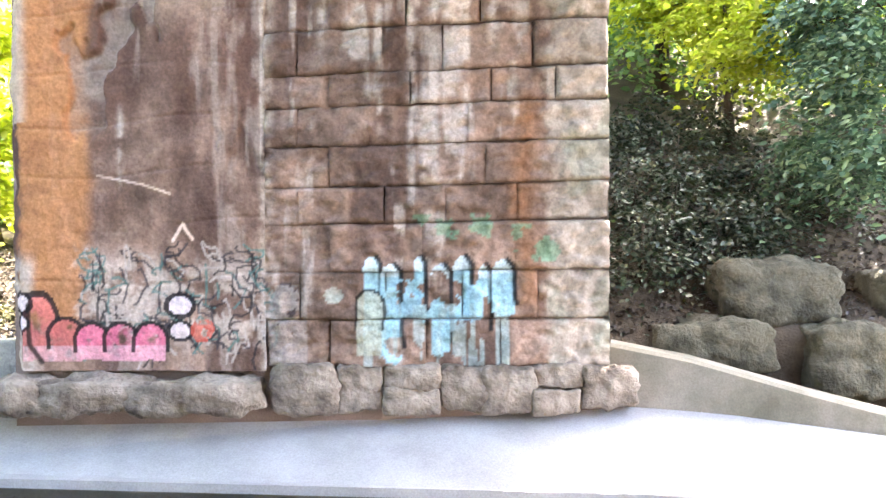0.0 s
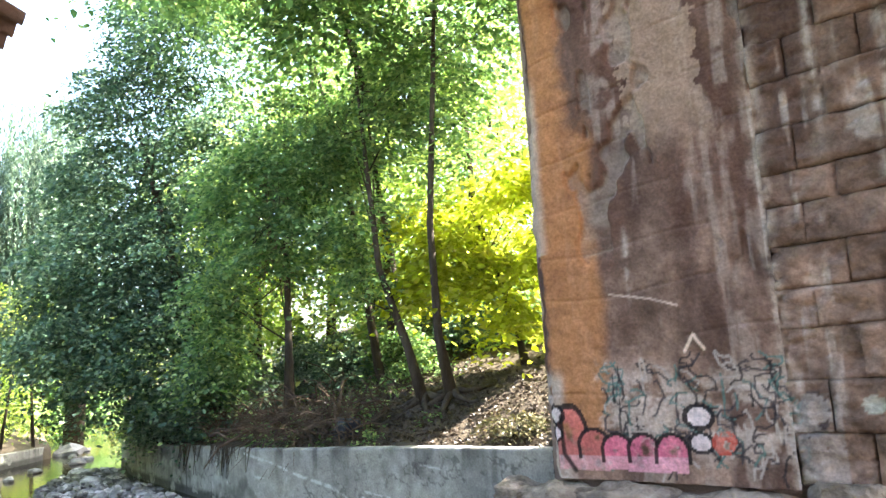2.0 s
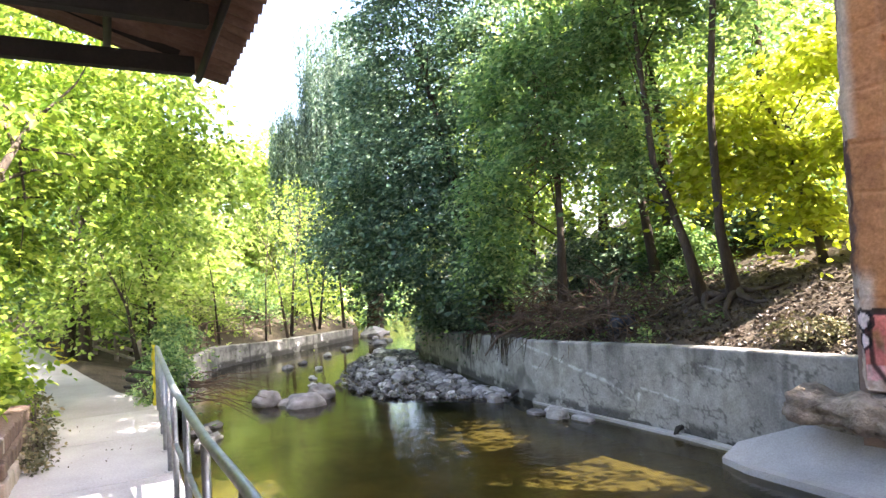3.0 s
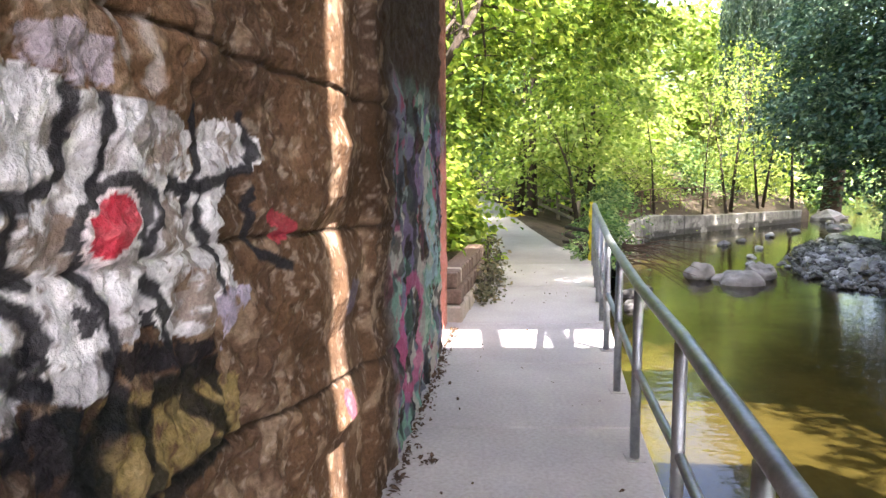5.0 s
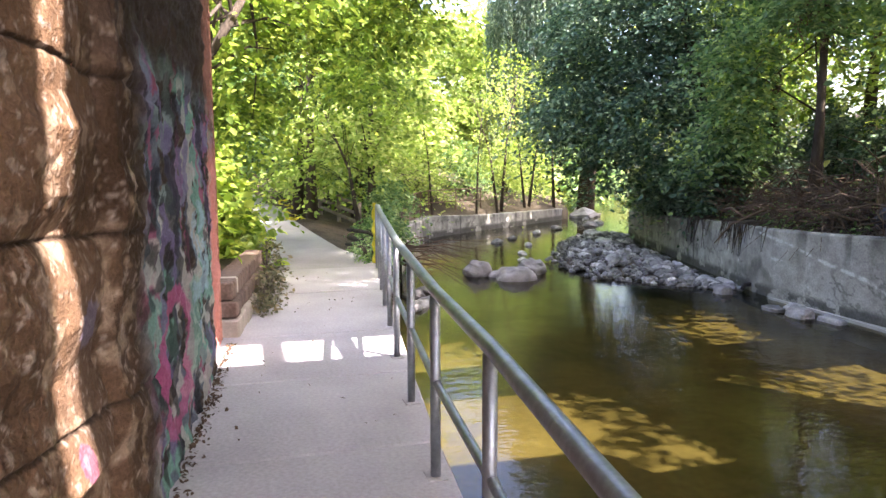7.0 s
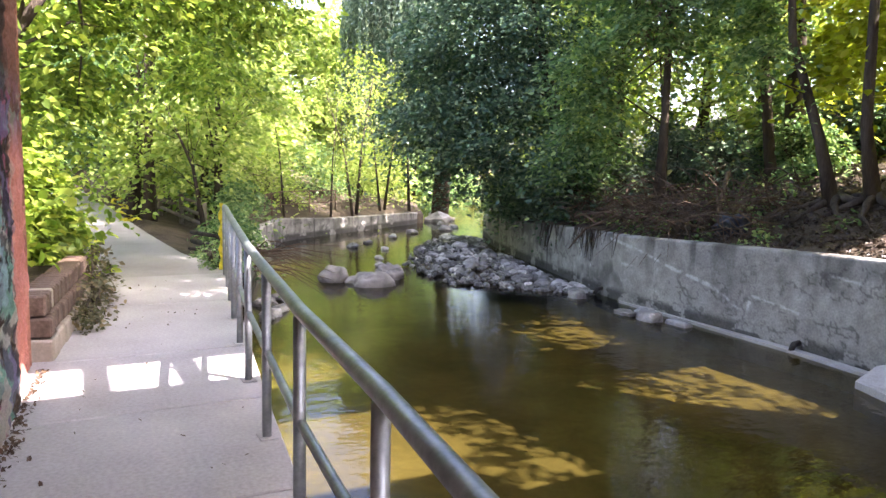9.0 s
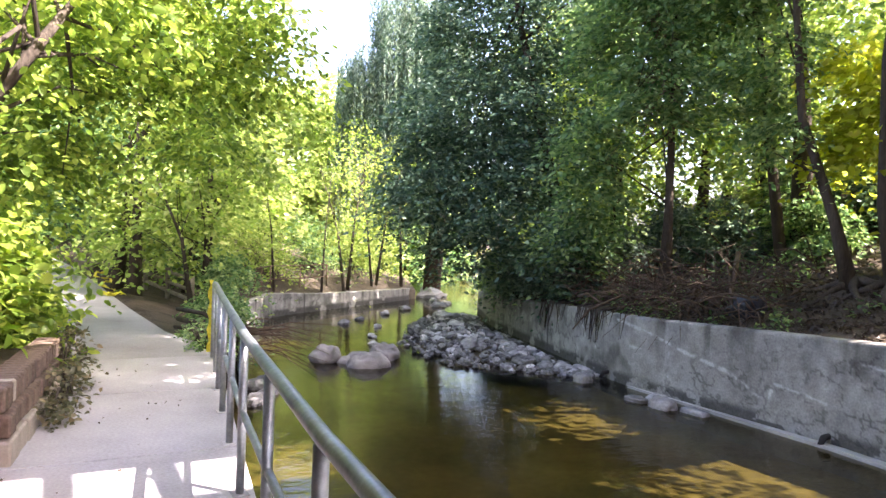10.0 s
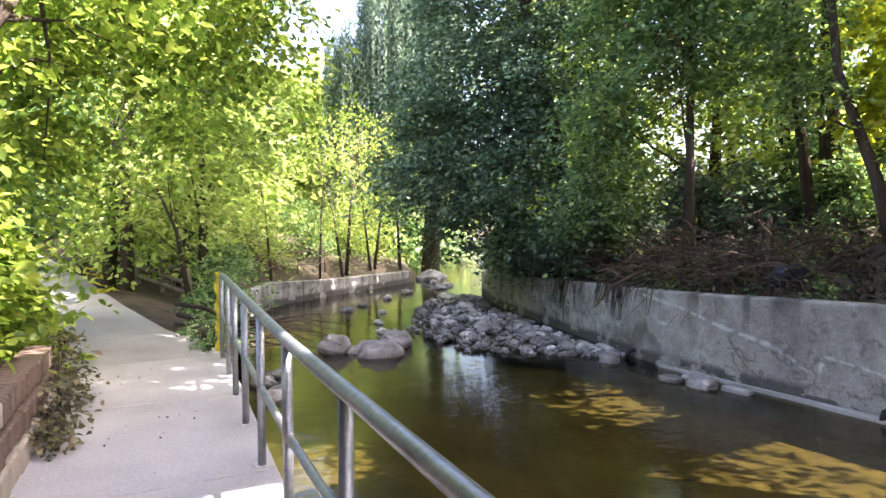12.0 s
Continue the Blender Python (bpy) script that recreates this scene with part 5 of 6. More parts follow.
# slender trees on the far bank
tree([(-15.2, 12.3, gz(-15.2, 12.3)), (-15.15, 12.3, 2.5), (-15.2, 12.35, 5), (-15.1, 12.3, 8.5)], [((-16.5, 11.2, 3.9), (0.9, 0.9, 1.0)), ((-16.7, 11.4, 2.5), (1.1, 0.8, 0.7)), ((-17.2, 11.5, 1.8), (1.0, 0.7, 0.5)), ((-14.7, 11.5, 5.2), (1.4, 1.2, 1.2)), ((-14.3, 12.0, 7.2), (1.8, 1.6, 1.4)), ((-16.2, 11.8, 6.6), (1.6, 1.4, 1.4))],
     L_MID, 400, 52, 0.32, 0.14, 0.13, 6, label="slender dark-trunked tree on the far bank")
tree([(-10.9, 12.4, gz(-10.9, 12.4)), (-11.2, 12.2, 2.2), (-11.75, 12.0, 4.0), (-12.0, 12.0, 6.5), (-12.4, 12.2, 9)], [((-12.7, 12.3, 5.2), (1.3, 1.1, 0.9)), ((-12.6, 12.6, 7.5), (1.6, 1.4, 1.2)), ((-11.5, 12.8, 8.8), (1.5, 1.3, 1.2)), ((-12.1, 11.9, 3.6), (0.7, 0.6, 0.5))],
     L_MID, 180, 55, 0.32, 0.13, 0.12, 7, label="leaning thin-trunked tree on the far bank")
# crown blobs above z 10 over the creek are unseen, added to shade water
tree([(-10.25, 12.5, gz(-10.25, 12.5)), (-10.42, 12.3, 2.4), (-10.4, 12.2, 4.8), (-10.05, 12.2, 8.4), (-9.9, 12.3, 11)], [((-11.0, 13.2, 8.2), (1.8, 1.5, 1.3)), ((-9.6, 13.6, 9.4), (1.8, 1.6, 1.3)), ((-11.6, 13.4, 10.2), (1.8, 1.6, 1.4)), ((-10.2, 13.0, 6.7), (1.1, 1.0, 0.7)), ((-8.0, 10.8, 10.4), (1.7, 1.4, 0.8)), ((-7.2, 9.7, 11.2), (1.6, 1.4, 0.8)), ((-9.4, 9.4, 10.8), (1.6, 1.4, 0.8)), ((-10.6, 10.6, 10.4), (1.6, 1.4, 0.8))],
     L_MID, 300, 52, 0.34, 0.15, 0.12, 8, label="tall straight tree beside the bridge abutment")
tree([(-9.4, 14.2, gz(-9.4, 14.2)), (-9.5, 14.0, 2.5), (-9.9, 13.8, 4.2), (-10.4, 13.8, 5.4)], [((-10.9, 13.6, 4.7), (1.0, 0.8, 0.6)), ((-9.9, 13.7, 3.7), (1.1, 0.8, 0.5)), ((-11.4, 13.4, 5.1), (0.9, 0.8, 0.5)), ((-9.3, 13.4, 2.8), (0.8, 0.7, 0.4)), ((-10.2, 14.0, 5.6), (1.1, 0.9, 0.5)), ((-8.6, 14.0, 4.2), (0.9, 0.8, 0.7)), ((-11.0, 13.0, 3.6), (0.9, 0.7, 0.5)), ((-8.4, 13.2, 5.6), (1.1, 0.8, 0.6)), ((-11.8, 13.4, 4.0), (0.8, 0.7, 0.5)), ((-10.6, 13.4, 4.2), (1.0, 0.8, 0.5))],
     L_GOLD, 210, 44, 0.32, 0.19, 0.09, 9, label="bright yellow-green young maple beside the abutment")
tree([(-13.2, 13.6, gz(-13.2, 13.6)), (-13.5, 13.1, 5.5), (-13.7, 12.8, 7.7), (-14.3, 12.4, 10.5)], [((-13.4, 12.6, 7.2), (1.3, 1.1, 1.3)), ((-14.4, 12.4, 9.6), (1.6, 1.4, 1.3)), ((-13.0, 12.4, 4.6), (0.9, 0.7, 0.9))],
     L_MID, 140, 50, 0.32, 0.13, 0.10, 10, label="vine-hung leaning tree on the far bank")
# second row behind them
rng_t = np.random.default_rng(77)
BACK = [(-25.5, 18.6), (-22.5, 17.2), (-19.0, 17.5), (-16.0, 16.5), (-13.0, 17.5), (-27.5, 21.0), (-21.0, 22.5), (-15.0, 22.0), (-12.0, 24.0), (-30.0, 20.5), (-20.0, 27.0), (-16.5, 28.0), (-24.5, 25.0)]
for k, (x, y) in enumerate(BACK):
    z = gz(x, y)
    hh = 9 + 3 * float(rng_t.uniform())
    bl = [((x + float(rng_t.normal(0, 1.2)), y + float(rng_t.normal(0, 0.8)), z + hh * f), (2.4, 2.0, 1.6)) for f in (0.12, 0.28, 0.45, 0.62, 0.8, 0.95)]
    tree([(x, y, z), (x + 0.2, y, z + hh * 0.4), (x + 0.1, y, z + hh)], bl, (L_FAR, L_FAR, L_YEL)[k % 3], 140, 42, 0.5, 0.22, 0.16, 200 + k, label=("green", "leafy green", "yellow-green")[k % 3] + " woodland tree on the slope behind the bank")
# undergrowth along the far bank
for k, (x, y) in enumerate(((-18.4, 12.4), (-21.4, 12.7), (-23.6, 13.6), (-25.5, 14.6), (-19.8, 12.6), (-19.6, 14.0), (-14.0, 15.4), (-16.6, 14.2), (-12.8, 14.0), (-14.8, 13.9), (-17.0, 12.9))):
    z = gz(x, y)
    bush("bush", [((x, y, z + 0.55), (1.0, 0.7, 0.55)), ((x - 0.5, y + 0.3, z + 1.1), (0.8, 0.6, 0.5))], (L_DARK, L_WILL, L_MID)[k % 3], 70, 45, 0.22, 0.12, 300 + k, "leafy shrub growing on the far bank")
bush("bush", [((-7.7, 10.7, 0.75), (0.7, 0.35, 0.25))], L_DRY, 30, 40, 0.14, 0.07, 330, "sunlit yellowing weeds by the abutment's corner")
# fallen branches and brush on the bank
rng = np.random.default_rng(55)
M_STICK = simple("dry branch", (0.042, 0.028, 0.018), (0.16, 0.112, 0.076), 6, 0.9, 0.4)
brush = tagged(new("brush_pile"), "tangle of dry broken branches along the bank", "brush", kind="stuff")
runs = []
for k in range(620):
    x = float(rng.choice([rng.uniform(-19, -11), rng.normal(-13.0, 0.8), rng.normal(-15.4, 1.3)]))
    y = float(bank_far(x)) + 0.3 + abs(float(rng.normal(0, 0.8)))
    z = gz(x, y) + 0.05 + abs(float(rng.normal(0, 0.32)))
    d = Vector((float(rng.normal(0, 1)), float(rng.normal(0, 0.6)), float(rng.normal(0, 0.4)))).normalized() * float(rng.uniform(0.4, 1.3))
    p = Vector((x, y, z))
    r = float(rng.uniform(0.006, 0.018))
    runs.append(([p, p + d * 0.5 + Vector((0, 0, 0.12)), p + d], [r, r * 0.8, r * 0.3]))
join_tubes("brush", runs, M_STICK, brush, 4)
for pts, r in (([(-13.0, 12.0, 1.55), (-12.6, 11.4, 1.0), (-12.2, 10.9, 0.55)], 0.05), ([(-12.9, 11.6, 1.3), (-12.3, 11.0, 0.8), (-11.4, 10.7, 0.5)], 0.025), ([(-16.3, 10.8, 0.45), (-15.7, 10.55, 0.55), (-15.2, 10.6, 0.35)], 0.04), ([(-14.9, 10.9, 0.6), (-15.3, 10.3, 0.25), (-15.6, 10.1, -0.2)], 0.03)):
    tagged(tube("fallen_branch", pts, [r, r * 0.8, r * 0.4], M_STICK), "bare bleached branch fallen across the bank", "branch", "fallen branches")
# roots and vines hanging over the wall
runs = []
for k in range(60):
    x = float(rng.choice([rng.normal(-18.6, 0.25), rng.normal(-15.8, 0.35), rng.uniform(-19, -14)], p=[0.4, 0.35, 0.25]))
    y = float(bank_far(x))
    z = float(np.interp(x, FZ_X, FZ))
    ln = float(rng.uniform(0.15, 0.7))
    runs.append(([(x, y + 0.3, z + 0.1), (x + 0.05, y - 0.05, z + 0.04), (x + float(rng.normal(0, 0.1)), y - 0.07, z - ln)], [0.02, 0.015, 0.006]))
tagged(join_tubes("hanging_roots", runs, M_BARK, None, 4), "dark roots and vines hanging over the wall", "roots", kind="stuff")

# maple overhanging the path
tree([(-13.4, -1.2, gz(-13.4, -1.2)), (-12.6, -0.9, 1.2), (-11.2, -0.45, 2.3), (-11.0, 0.1, 3.2), (-11.8, 0.6, 4.2)],
     [((-13.8, 0.1, 3.5), (1.2, 1.0, 0.8)), ((-14.2, 1.2, 3.9), (1.2, 1.0, 0.7)), ((-14.6, 2.2, 4.2), (1.1, 1.0, 0.7)), ((-14.2, 2.9, 3.9), (0.9, 0.7, 0.5)), ((-13.9, 0.0, 2.3), (1.0, 0.8, 0.7)), ((-13.0, -0.2, 1.5), (0.9, 0.55, 0.6)),
      ((-15.4, 0.6, 2.6), (0.9, 0.7, 0.5)), ((-16.0, 2.4, 3.2), (1.1, 0.9, 0.6)), ((-14.2, 3.1, 4.5), (0.8, 0.7, 0.5)), ((-13.8, 0.9, 4.9), (1.4, 1.2, 0.8)), ((-14.1, 2.2, 5.2), (1.4, 1.2, 0.8)), ((-12.2, -0.6, 4.2), (1.2, 0.8, 0.9)), ((-13, 0.5, 6.2), (2, 2, 1)), ((-11.6, -0.3, 2.9), (0.9, 0.6, 0.6)), ((-11.4, 0.4, 3.8), (1.0, 0.8, 0.5))],
     L_YEL, 420, 48, 0.32, 0.122, 0.13, 11, label="sunlit maple arching over the path", limbs=16, droop=0.5)
tree([(-16.5, -2.2, gz(-16.5, -2.2)), (-16.4, -1.8, 2.5), (-16.0, -1.0, 4.5), (-15.5, 0, 6.5)], [((-16.0, -0.8, 2.6), (1.4, 1.0, 1.2)), ((-15.8, -0.6, 4.6), (1.6, 1.2, 1.2)), ((-16.2, 0.2, 6.4), (2.0, 1.8, 1.2)), ((-17.5, -1.2, 1.6), (1.4, 1.0, 0.9))],
     L_YEL, 200, 50, 0.34, 0.15, 0.12, 12, label="green maple on the path-side bank")
bush("bush", [((-12.2, -0.15, 0.75), (0.9, 0.45, 0.45)), ((-11.6, -0.3, 1.3), (0.8, 0.45, 0.45)), ((-13.0, 0.0, 0.6), (0.7, 0.4, 0.4)), ((-10.6, -0.5, 1.0), (0.7, 0.4, 0.4))], L_YEL, 95, 40, 0.2, 0.15, 340, "sunlit maple shoots over the planter")
bush("bush", [((-10.6, 0.42, 0.22), (0.6, 0.14, 0.22)), ((-10.0, 0.32, 0.12), (0.4, 0.1, 0.12)), ((-11.4, 0.5, 0.3), (0.4, 0.14, 0.3))], L_DRY, 46, 30, 0.09, 0.06, 341, "weeds and dry grass at the planter's foot")
bush("bush", [((-13.6, 2.15, 0.15), (0.35, 0.3, 0.2)), ((-14.6, 2.3, 0.1), (0.7, 0.3, 0.16))], L_MID, 34, 40, 0.1, 0.05, 342, "low grassy weeds at the end of the walkway")
bush("bush", [((-17.8, 3.2, 0.1), (0.8, 0.6, 0.4)), ((-20.0, 3.8, 0.5), (1.0, 0.7, 0.6)), ((-15.8, 2.9, -0.1), (0.5, 0.3, 0.3))], L_MID, 90, 45, 0.22, 0.10, 343, "leafy brush beside the creek")
# high crowns added above the view to shade the creek, path and slope
tree([(-13.5, 14.6, gz(-13.5, 14.6)), (-13.2, 14.0, 5), (-12.6, 12.6, 9), (-12.2, 11.0, 11.5)], [((-12.5, 10.5, 11.5), (2.4, 1.8, 1.0)), ((-11.8, 8.0, 11.8), (2.4, 1.8, 1.0)), ((-14.8, 9.0, 12.0), (2.2, 1.8, 1.0)), ((-9.5, 8.6, 12.2), (1.8, 1.8, 0.9)), ((-16.5, 11.0, 13.0), (2.4, 2.0, 1.0)), ((-7.8, 5.6, 10.8), (1.2, 1.5, 0.7)), ((-12.2, 11.0, 9.8), (1.8, 1.4, 0.7)), ((-7.2, 6.4, 10.0), (1.3, 1.6, 0.6)), ((-10.2, 6.6, 10.6), (1.6, 1.5, 0.7)), ((-12.6, 7.6, 11.0), (1.7, 1.5, 0.7)), ((-5.4, 6.4, 10.8), (1.2, 1.3, 0.5)), ((-6.4, 6.8, 11.0), (1.2, 1.3, 0.5)), ((-8.6, 7.0, 11.0), (1.2, 1.3, 0.5)), ((-11.4, 7.2, 11.2), (1.3, 1.3, 0.5))], L_MID, 720, 50, 0.42, 0.18, 0.2, 15, label="added tall tree whose unseen high crown shades the creek and path")
tree([(11.5, 11.0, gz(11.5, 11.0)), (10.8, 10.8, 4), (9.6, 10.4, 8)], [((8.2, 10.0, 8.2), (1.6, 1.4, 0.9)), ((7.4, 11.6, 9.2), (1.6, 1.4, 0.9)), ((10.0, 9.2, 9.5), (1.8, 1.5, 1.0)), ((9.4, 12.4, 8.6), (1.6, 1.4, 1.0)), ((8.4, 13.6, 8.2), (1.8, 1.4, 0.9)), ((6.6, 14.0, 7.8), (1.4, 1.2, 0.8))], L_MID, 300, 50, 0.4, 0.17, 0.18, 17, label="added tall tree to shade the slope beside the bridge")
tree([(-8.2, 15.4, gz(-8.2, 15.4)), (-8.0, 15.0, 5), (-7.2, 14.0, 9), (-6.6, 13.4, 11.2)], [((-5.0, 12.8, 10.8), (1.4, 1.1, 0.7)), ((-7.4, 12.4, 10.6), (1.6, 1.4, 0.7)), ((-9.2, 11.6, 10.8), (1.6, 1.4, 0.7)), ((-5.8, 11.6, 10.9), (1.5, 1.3, 0.6)), ((-7.4, 11.0, 10.9), (1.4, 1.3, 0.6)), ((-4.2, 11.4, 11.2), (1.2, 1.2, 0.5))], L_MID, 320, 50, 0.42, 0.18, 0.2, 18, label="added tall tree whose unseen crown shades the creek")
tree([(2.6, 17.2, gz(2.6, 17.2)), (2.2, 16.6, 6), (1.2, 15.2, 10), (0.4, 14.2, 11.6)], [((-0.6, 11.6, 11.4), (1.2, 1.1, 0.5)), ((-1.6, 13.0, 11.2), (1.1, 1.0, 0.5)), ((0.4, 13.4, 11.4), (1.2, 1.1, 0.5)), ((-2.4, 11.6, 11.3), (1.1, 1.0, 0.5)), ((-3.0, 13.2, 11.3), (1.1, 1.0, 0.5)), ((-2.6, 14.6, 11.5), (1.1, 1.0, 0.5)), ((-0.4, 14.8, 11.6), (1.3, 1.1, 0.5)), ((0.6, 15.6, 11.8), (1.2, 1.0, 0.5))], L_MID, 80, 30, 0.36, 0.17, 0.18, 19, label="added tree above the deck whose unseen sparse crown dapples the creek")
for k, (x, y) in enumerate(((-11.8, 16.4), (-9.0, 16.6), (-12.6, 15.8), (-10.4, 15.8), (-7.6, 15.0), (-14.0, 15.2), (-17.4, 14.8))):
    z = gz(x, y)
    bush("bush", [((x, y, z + 0.6), (1.1, 0.8, 0.6)), ((x - 0.4, y + 0.3, z + 1.3), (0.8, 0.6, 0.6))], (L_DARK, L_MID)[k % 2], 70, 45, 0.26, 0.13, 380 + k, "shaded shrub on the wooded slope")
# bare bough of the path-side maple
for pts, r in (([(-12.6, -0.9, 1.2), (-10.6, -0.55, 2.2), (-9.9, -0.35, 2.75), (-10.6, 0.0, 3.3)], 0.055),):
    tagged(tube("bough", pts, [r * (1 - 0.22 * k) for k in range(len(pts))], M_BARK), "dark bare bough of the maple over the path", "branch")
# woods beyond the path and the bend
WOODS = [(-24.2, 2.0), (-26.5, 4.2), (-23.0, -2.0), (-28.0, -3.0), (-21.5, 3.6), (-30.5, 4.5), (-31.0, 3.0), (-35.0, 1.0), (-36.0, 5.5), (-42.0, 6.0), (-44.0, 15.0), (-46.0, 20.5), (-48.0, 10.0), (-50.0, 19.0), (-56.0, 22.5), (-40.0, -4.0), (-52.0, 2.0), (-33.0, -6.0), (-58.0, 18.0), (-62.0, 26.0), (-68.0, 24.0), (-78.0, 36.0), (-76.0, 42.0), (-66.0, 46.0), (-62.0, 8.0), (-46.0, 33.5)]
for k, (x, y) in enumerate(WOODS):
    z = gz(x, y)
    farther = x < -33
    hh = (5.0 if not farther else 8.0) + 2.5 * float(rng_t.uniform())
    w = 1.7 if not farther else 3.2
    bl = [((x + float(rng_t.normal(0, w * 0.4)), y + float(rng_t.normal(0, w * 0.4)), z + hh * f), (w, w, hh * 0.16)) for f in ((0.3, 0.45, 0.6, 0.8, 0.95) if not farther else (0.1, 0.25, 0.42, 0.6, 0.78, 0.95))]
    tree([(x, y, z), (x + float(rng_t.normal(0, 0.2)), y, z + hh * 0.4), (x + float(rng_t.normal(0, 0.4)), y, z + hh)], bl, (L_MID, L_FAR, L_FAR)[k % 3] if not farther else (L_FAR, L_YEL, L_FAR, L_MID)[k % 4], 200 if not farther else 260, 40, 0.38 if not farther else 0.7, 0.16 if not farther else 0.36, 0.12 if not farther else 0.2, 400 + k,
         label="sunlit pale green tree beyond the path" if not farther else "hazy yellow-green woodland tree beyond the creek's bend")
for k, (x, y) in enumerate(((-30.6, 7.0), (-32.8, 10.0), (-35.0, 12.6), (-28.4, 4.4), (-37.4, 15), (-26.0, 3.9))):
    z = gz(x, y)
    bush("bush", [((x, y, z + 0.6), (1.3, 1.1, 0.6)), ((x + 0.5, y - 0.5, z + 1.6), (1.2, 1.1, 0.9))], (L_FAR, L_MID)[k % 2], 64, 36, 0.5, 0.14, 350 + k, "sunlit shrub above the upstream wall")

# slope beyond the far abutment's other end
bush("bush", [((4.2, 12.6, 1.6), (0.8, 0.6, 0.5)), ((3.3, 12.2, 1.1), (0.5, 0.4, 0.3))], L_DARK, 50, 40, 0.18, 0.09, 360, "dark ivy on the shaded slope")
tree([(5.2, 15.2, gz(5.2, 15.2)), (5.0, 15, 5), (4.8, 14.6, 7.5)], [((4.6, 15.0, 6.4), (1.0, 0.9, 0.6)), ((5.0, 14.0, 5.3), (0.9, 0.8, 0.5)), ((4.0, 16.2, 7.2), (1.2, 1.0, 0.7)), ((5.8, 14.0, 6.2), (0.9, 0.8, 0.5))], L_GOLD, 170, 55, 0.28, 0.15, 0.1, 13, label="sunlit yellow-green tree on the slope beside the bridge")
tree([(7.0, 12.0, gz(7.0, 12.0)), (6.6, 11.8, 4), (6.2, 11.8, 7)], [((5.8, 11.7, 4.4), (0.9, 0.8, 0.8)), ((5.6, 10.9, 3.0), (0.7, 0.6, 0.7)), ((5.9, 12.6, 5.6), (1.0, 0.9, 0.8)), ((5.3, 12.2, 3.0), (0.6, 0.6, 0.5))], L_DARK, 170, 55, 0.26, 0.13, 0.1, 14, label="shaded green tree on the slope beside the bridge")
for k, (x, y) in enumerate(((11.5, 17.0), (2.6, 20.5), (6.4, 19.0), (4.4, 17.4), (8.6, 16.2), (5.5, 22.5))):
    z = gz(x, y)
    bl = [((x + float(rng_t.normal(0, 1)), y + float(rng_t.normal(0, 0.8)), z + q), (2.2, 1.8, 1.3)) for q in (1.2, 3.0, 5.0, 7.0)]
    tree([(x, y, z), (x, y, z + 4), (x, y, z + 8)], bl, (L_MID, L_YEL, L_YEL)[k % 3], 170, 42, 0.45, 0.2, 0.15, 500 + k, label="woodland tree on the slope above the bridge abutment")

# ivy over the slope, its leaves coloured dark for the shade there
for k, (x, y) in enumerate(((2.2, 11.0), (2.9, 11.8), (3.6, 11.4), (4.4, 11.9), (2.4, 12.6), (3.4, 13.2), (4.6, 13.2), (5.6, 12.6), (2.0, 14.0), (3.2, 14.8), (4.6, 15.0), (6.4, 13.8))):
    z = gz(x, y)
    bush("bush", [((x, y, z + 0.35), (0.8, 0.6, 0.4)), ((x + 0.3, y + 0.3, z + 0.9), (0.6, 0.5, 0.45))], L_IVY, 40, 36, 0.26, 0.10, 600 + k, "ivy and shrubs with shade-darkened leaves on the slope")

# rustic rail fence beyond the path
M_WOOD = simple("weathered fence wood", (0.16, 0.13, 0.10), (0.32, 0.27, 0.22), 6, 0.9, 0.4)
fence = tagged(new("fence"), "weathered split-rail wooden fence beyond the path", "fence")
fp = [(-28.0 + 1.25 * k, 0.95 + 0.36 * k, gz(-28.0 + 1.25 * k, 0.95 + 0.36 * k)) for k in range(7)]
for (x, y, z) in fp:
    tube("fence_post", [(x, y, z - 0.4), (x, y, z + 0.75)], 0.06, M_WOOD, fence, 6)
for a, c in zip(fp, fp[1:]):
    for h in (0.2, 0.42, 0.66):
        tube("fence_rail", [(a[0], a[1], a[2] + h), (c[0], c[1], c[2] + h)], 0.045, M_WOOD, fence, 6)
# pipe rail on the upstream wall
r2 = tagged(new("railing"), "thin rusty pipe railing along the upstream wall", "railing")
pp = []
for x in (-25.2, -26.4, -27.6, -28.6, -29.6):
    y = float(bank_near(x)) - 0.25
    tube("post", [(x, y, -0.25), (x, y, 0.55)], 0.022, M_RUST, r2, 6)
    pp.append((x, y))
for h in (0.1, 0.55):
    tube("rail", [(x, y, h) for x, y in pp], 0.02, M_RUST, r2, 6)
# debris by the walkway's end
for k, (p, q, r) in enumerate((((-16.2, 2.2, 0.12), (-14.2, 2.35, 0.1), 0.05), ((-17.0, 2.3, 0.2), (-15.0, 2.7, 0.12), 0.04), ((-15.2, 2.0, 0.1), (-13.9, 2.5, 0.08), 0.03))):
    tagged(tube("log", [p, ((p[0] + q[0]) / 2, (p[1] + q[1]) / 2 + 0.06, p[2] + 0.02), q], [r, r * 0.9, r * 0.6], M_BARK), "dead log lying beside the path", "log", "logs by the path")

# fallen leaves over the far bank and the slope
rng = np.random.default_rng(91)
lx = np.concatenate([rng.uniform(-20, -6.6, 13000), rng.uniform(1.5, 9, 6000)])
ly = np.array([float(bank_far(x)) for x in lx]) + 0.35 + np.abs(rng.normal(0, 2.2, len(lx)))
lz = ground_z(lx, ly) + 0.5 * (fbm(lx * 0.5, ly * 0.5, 1) - 0.5) + 0.2 * (fbm(lx * 2, ly * 2, 2) - 0.5) + rng.uniform(0.0, 0.04, len(lx))
V, F = leaf_cloud(rng, np.stack([lx, ly, lz], -1), 0.085)
M_FALLEN = leaf_mat("fallen leaves", (0.03, 0.019, 0.012), (0.062, 0.042, 0.028), (0.115, 0.085, 0.06), 0.1)
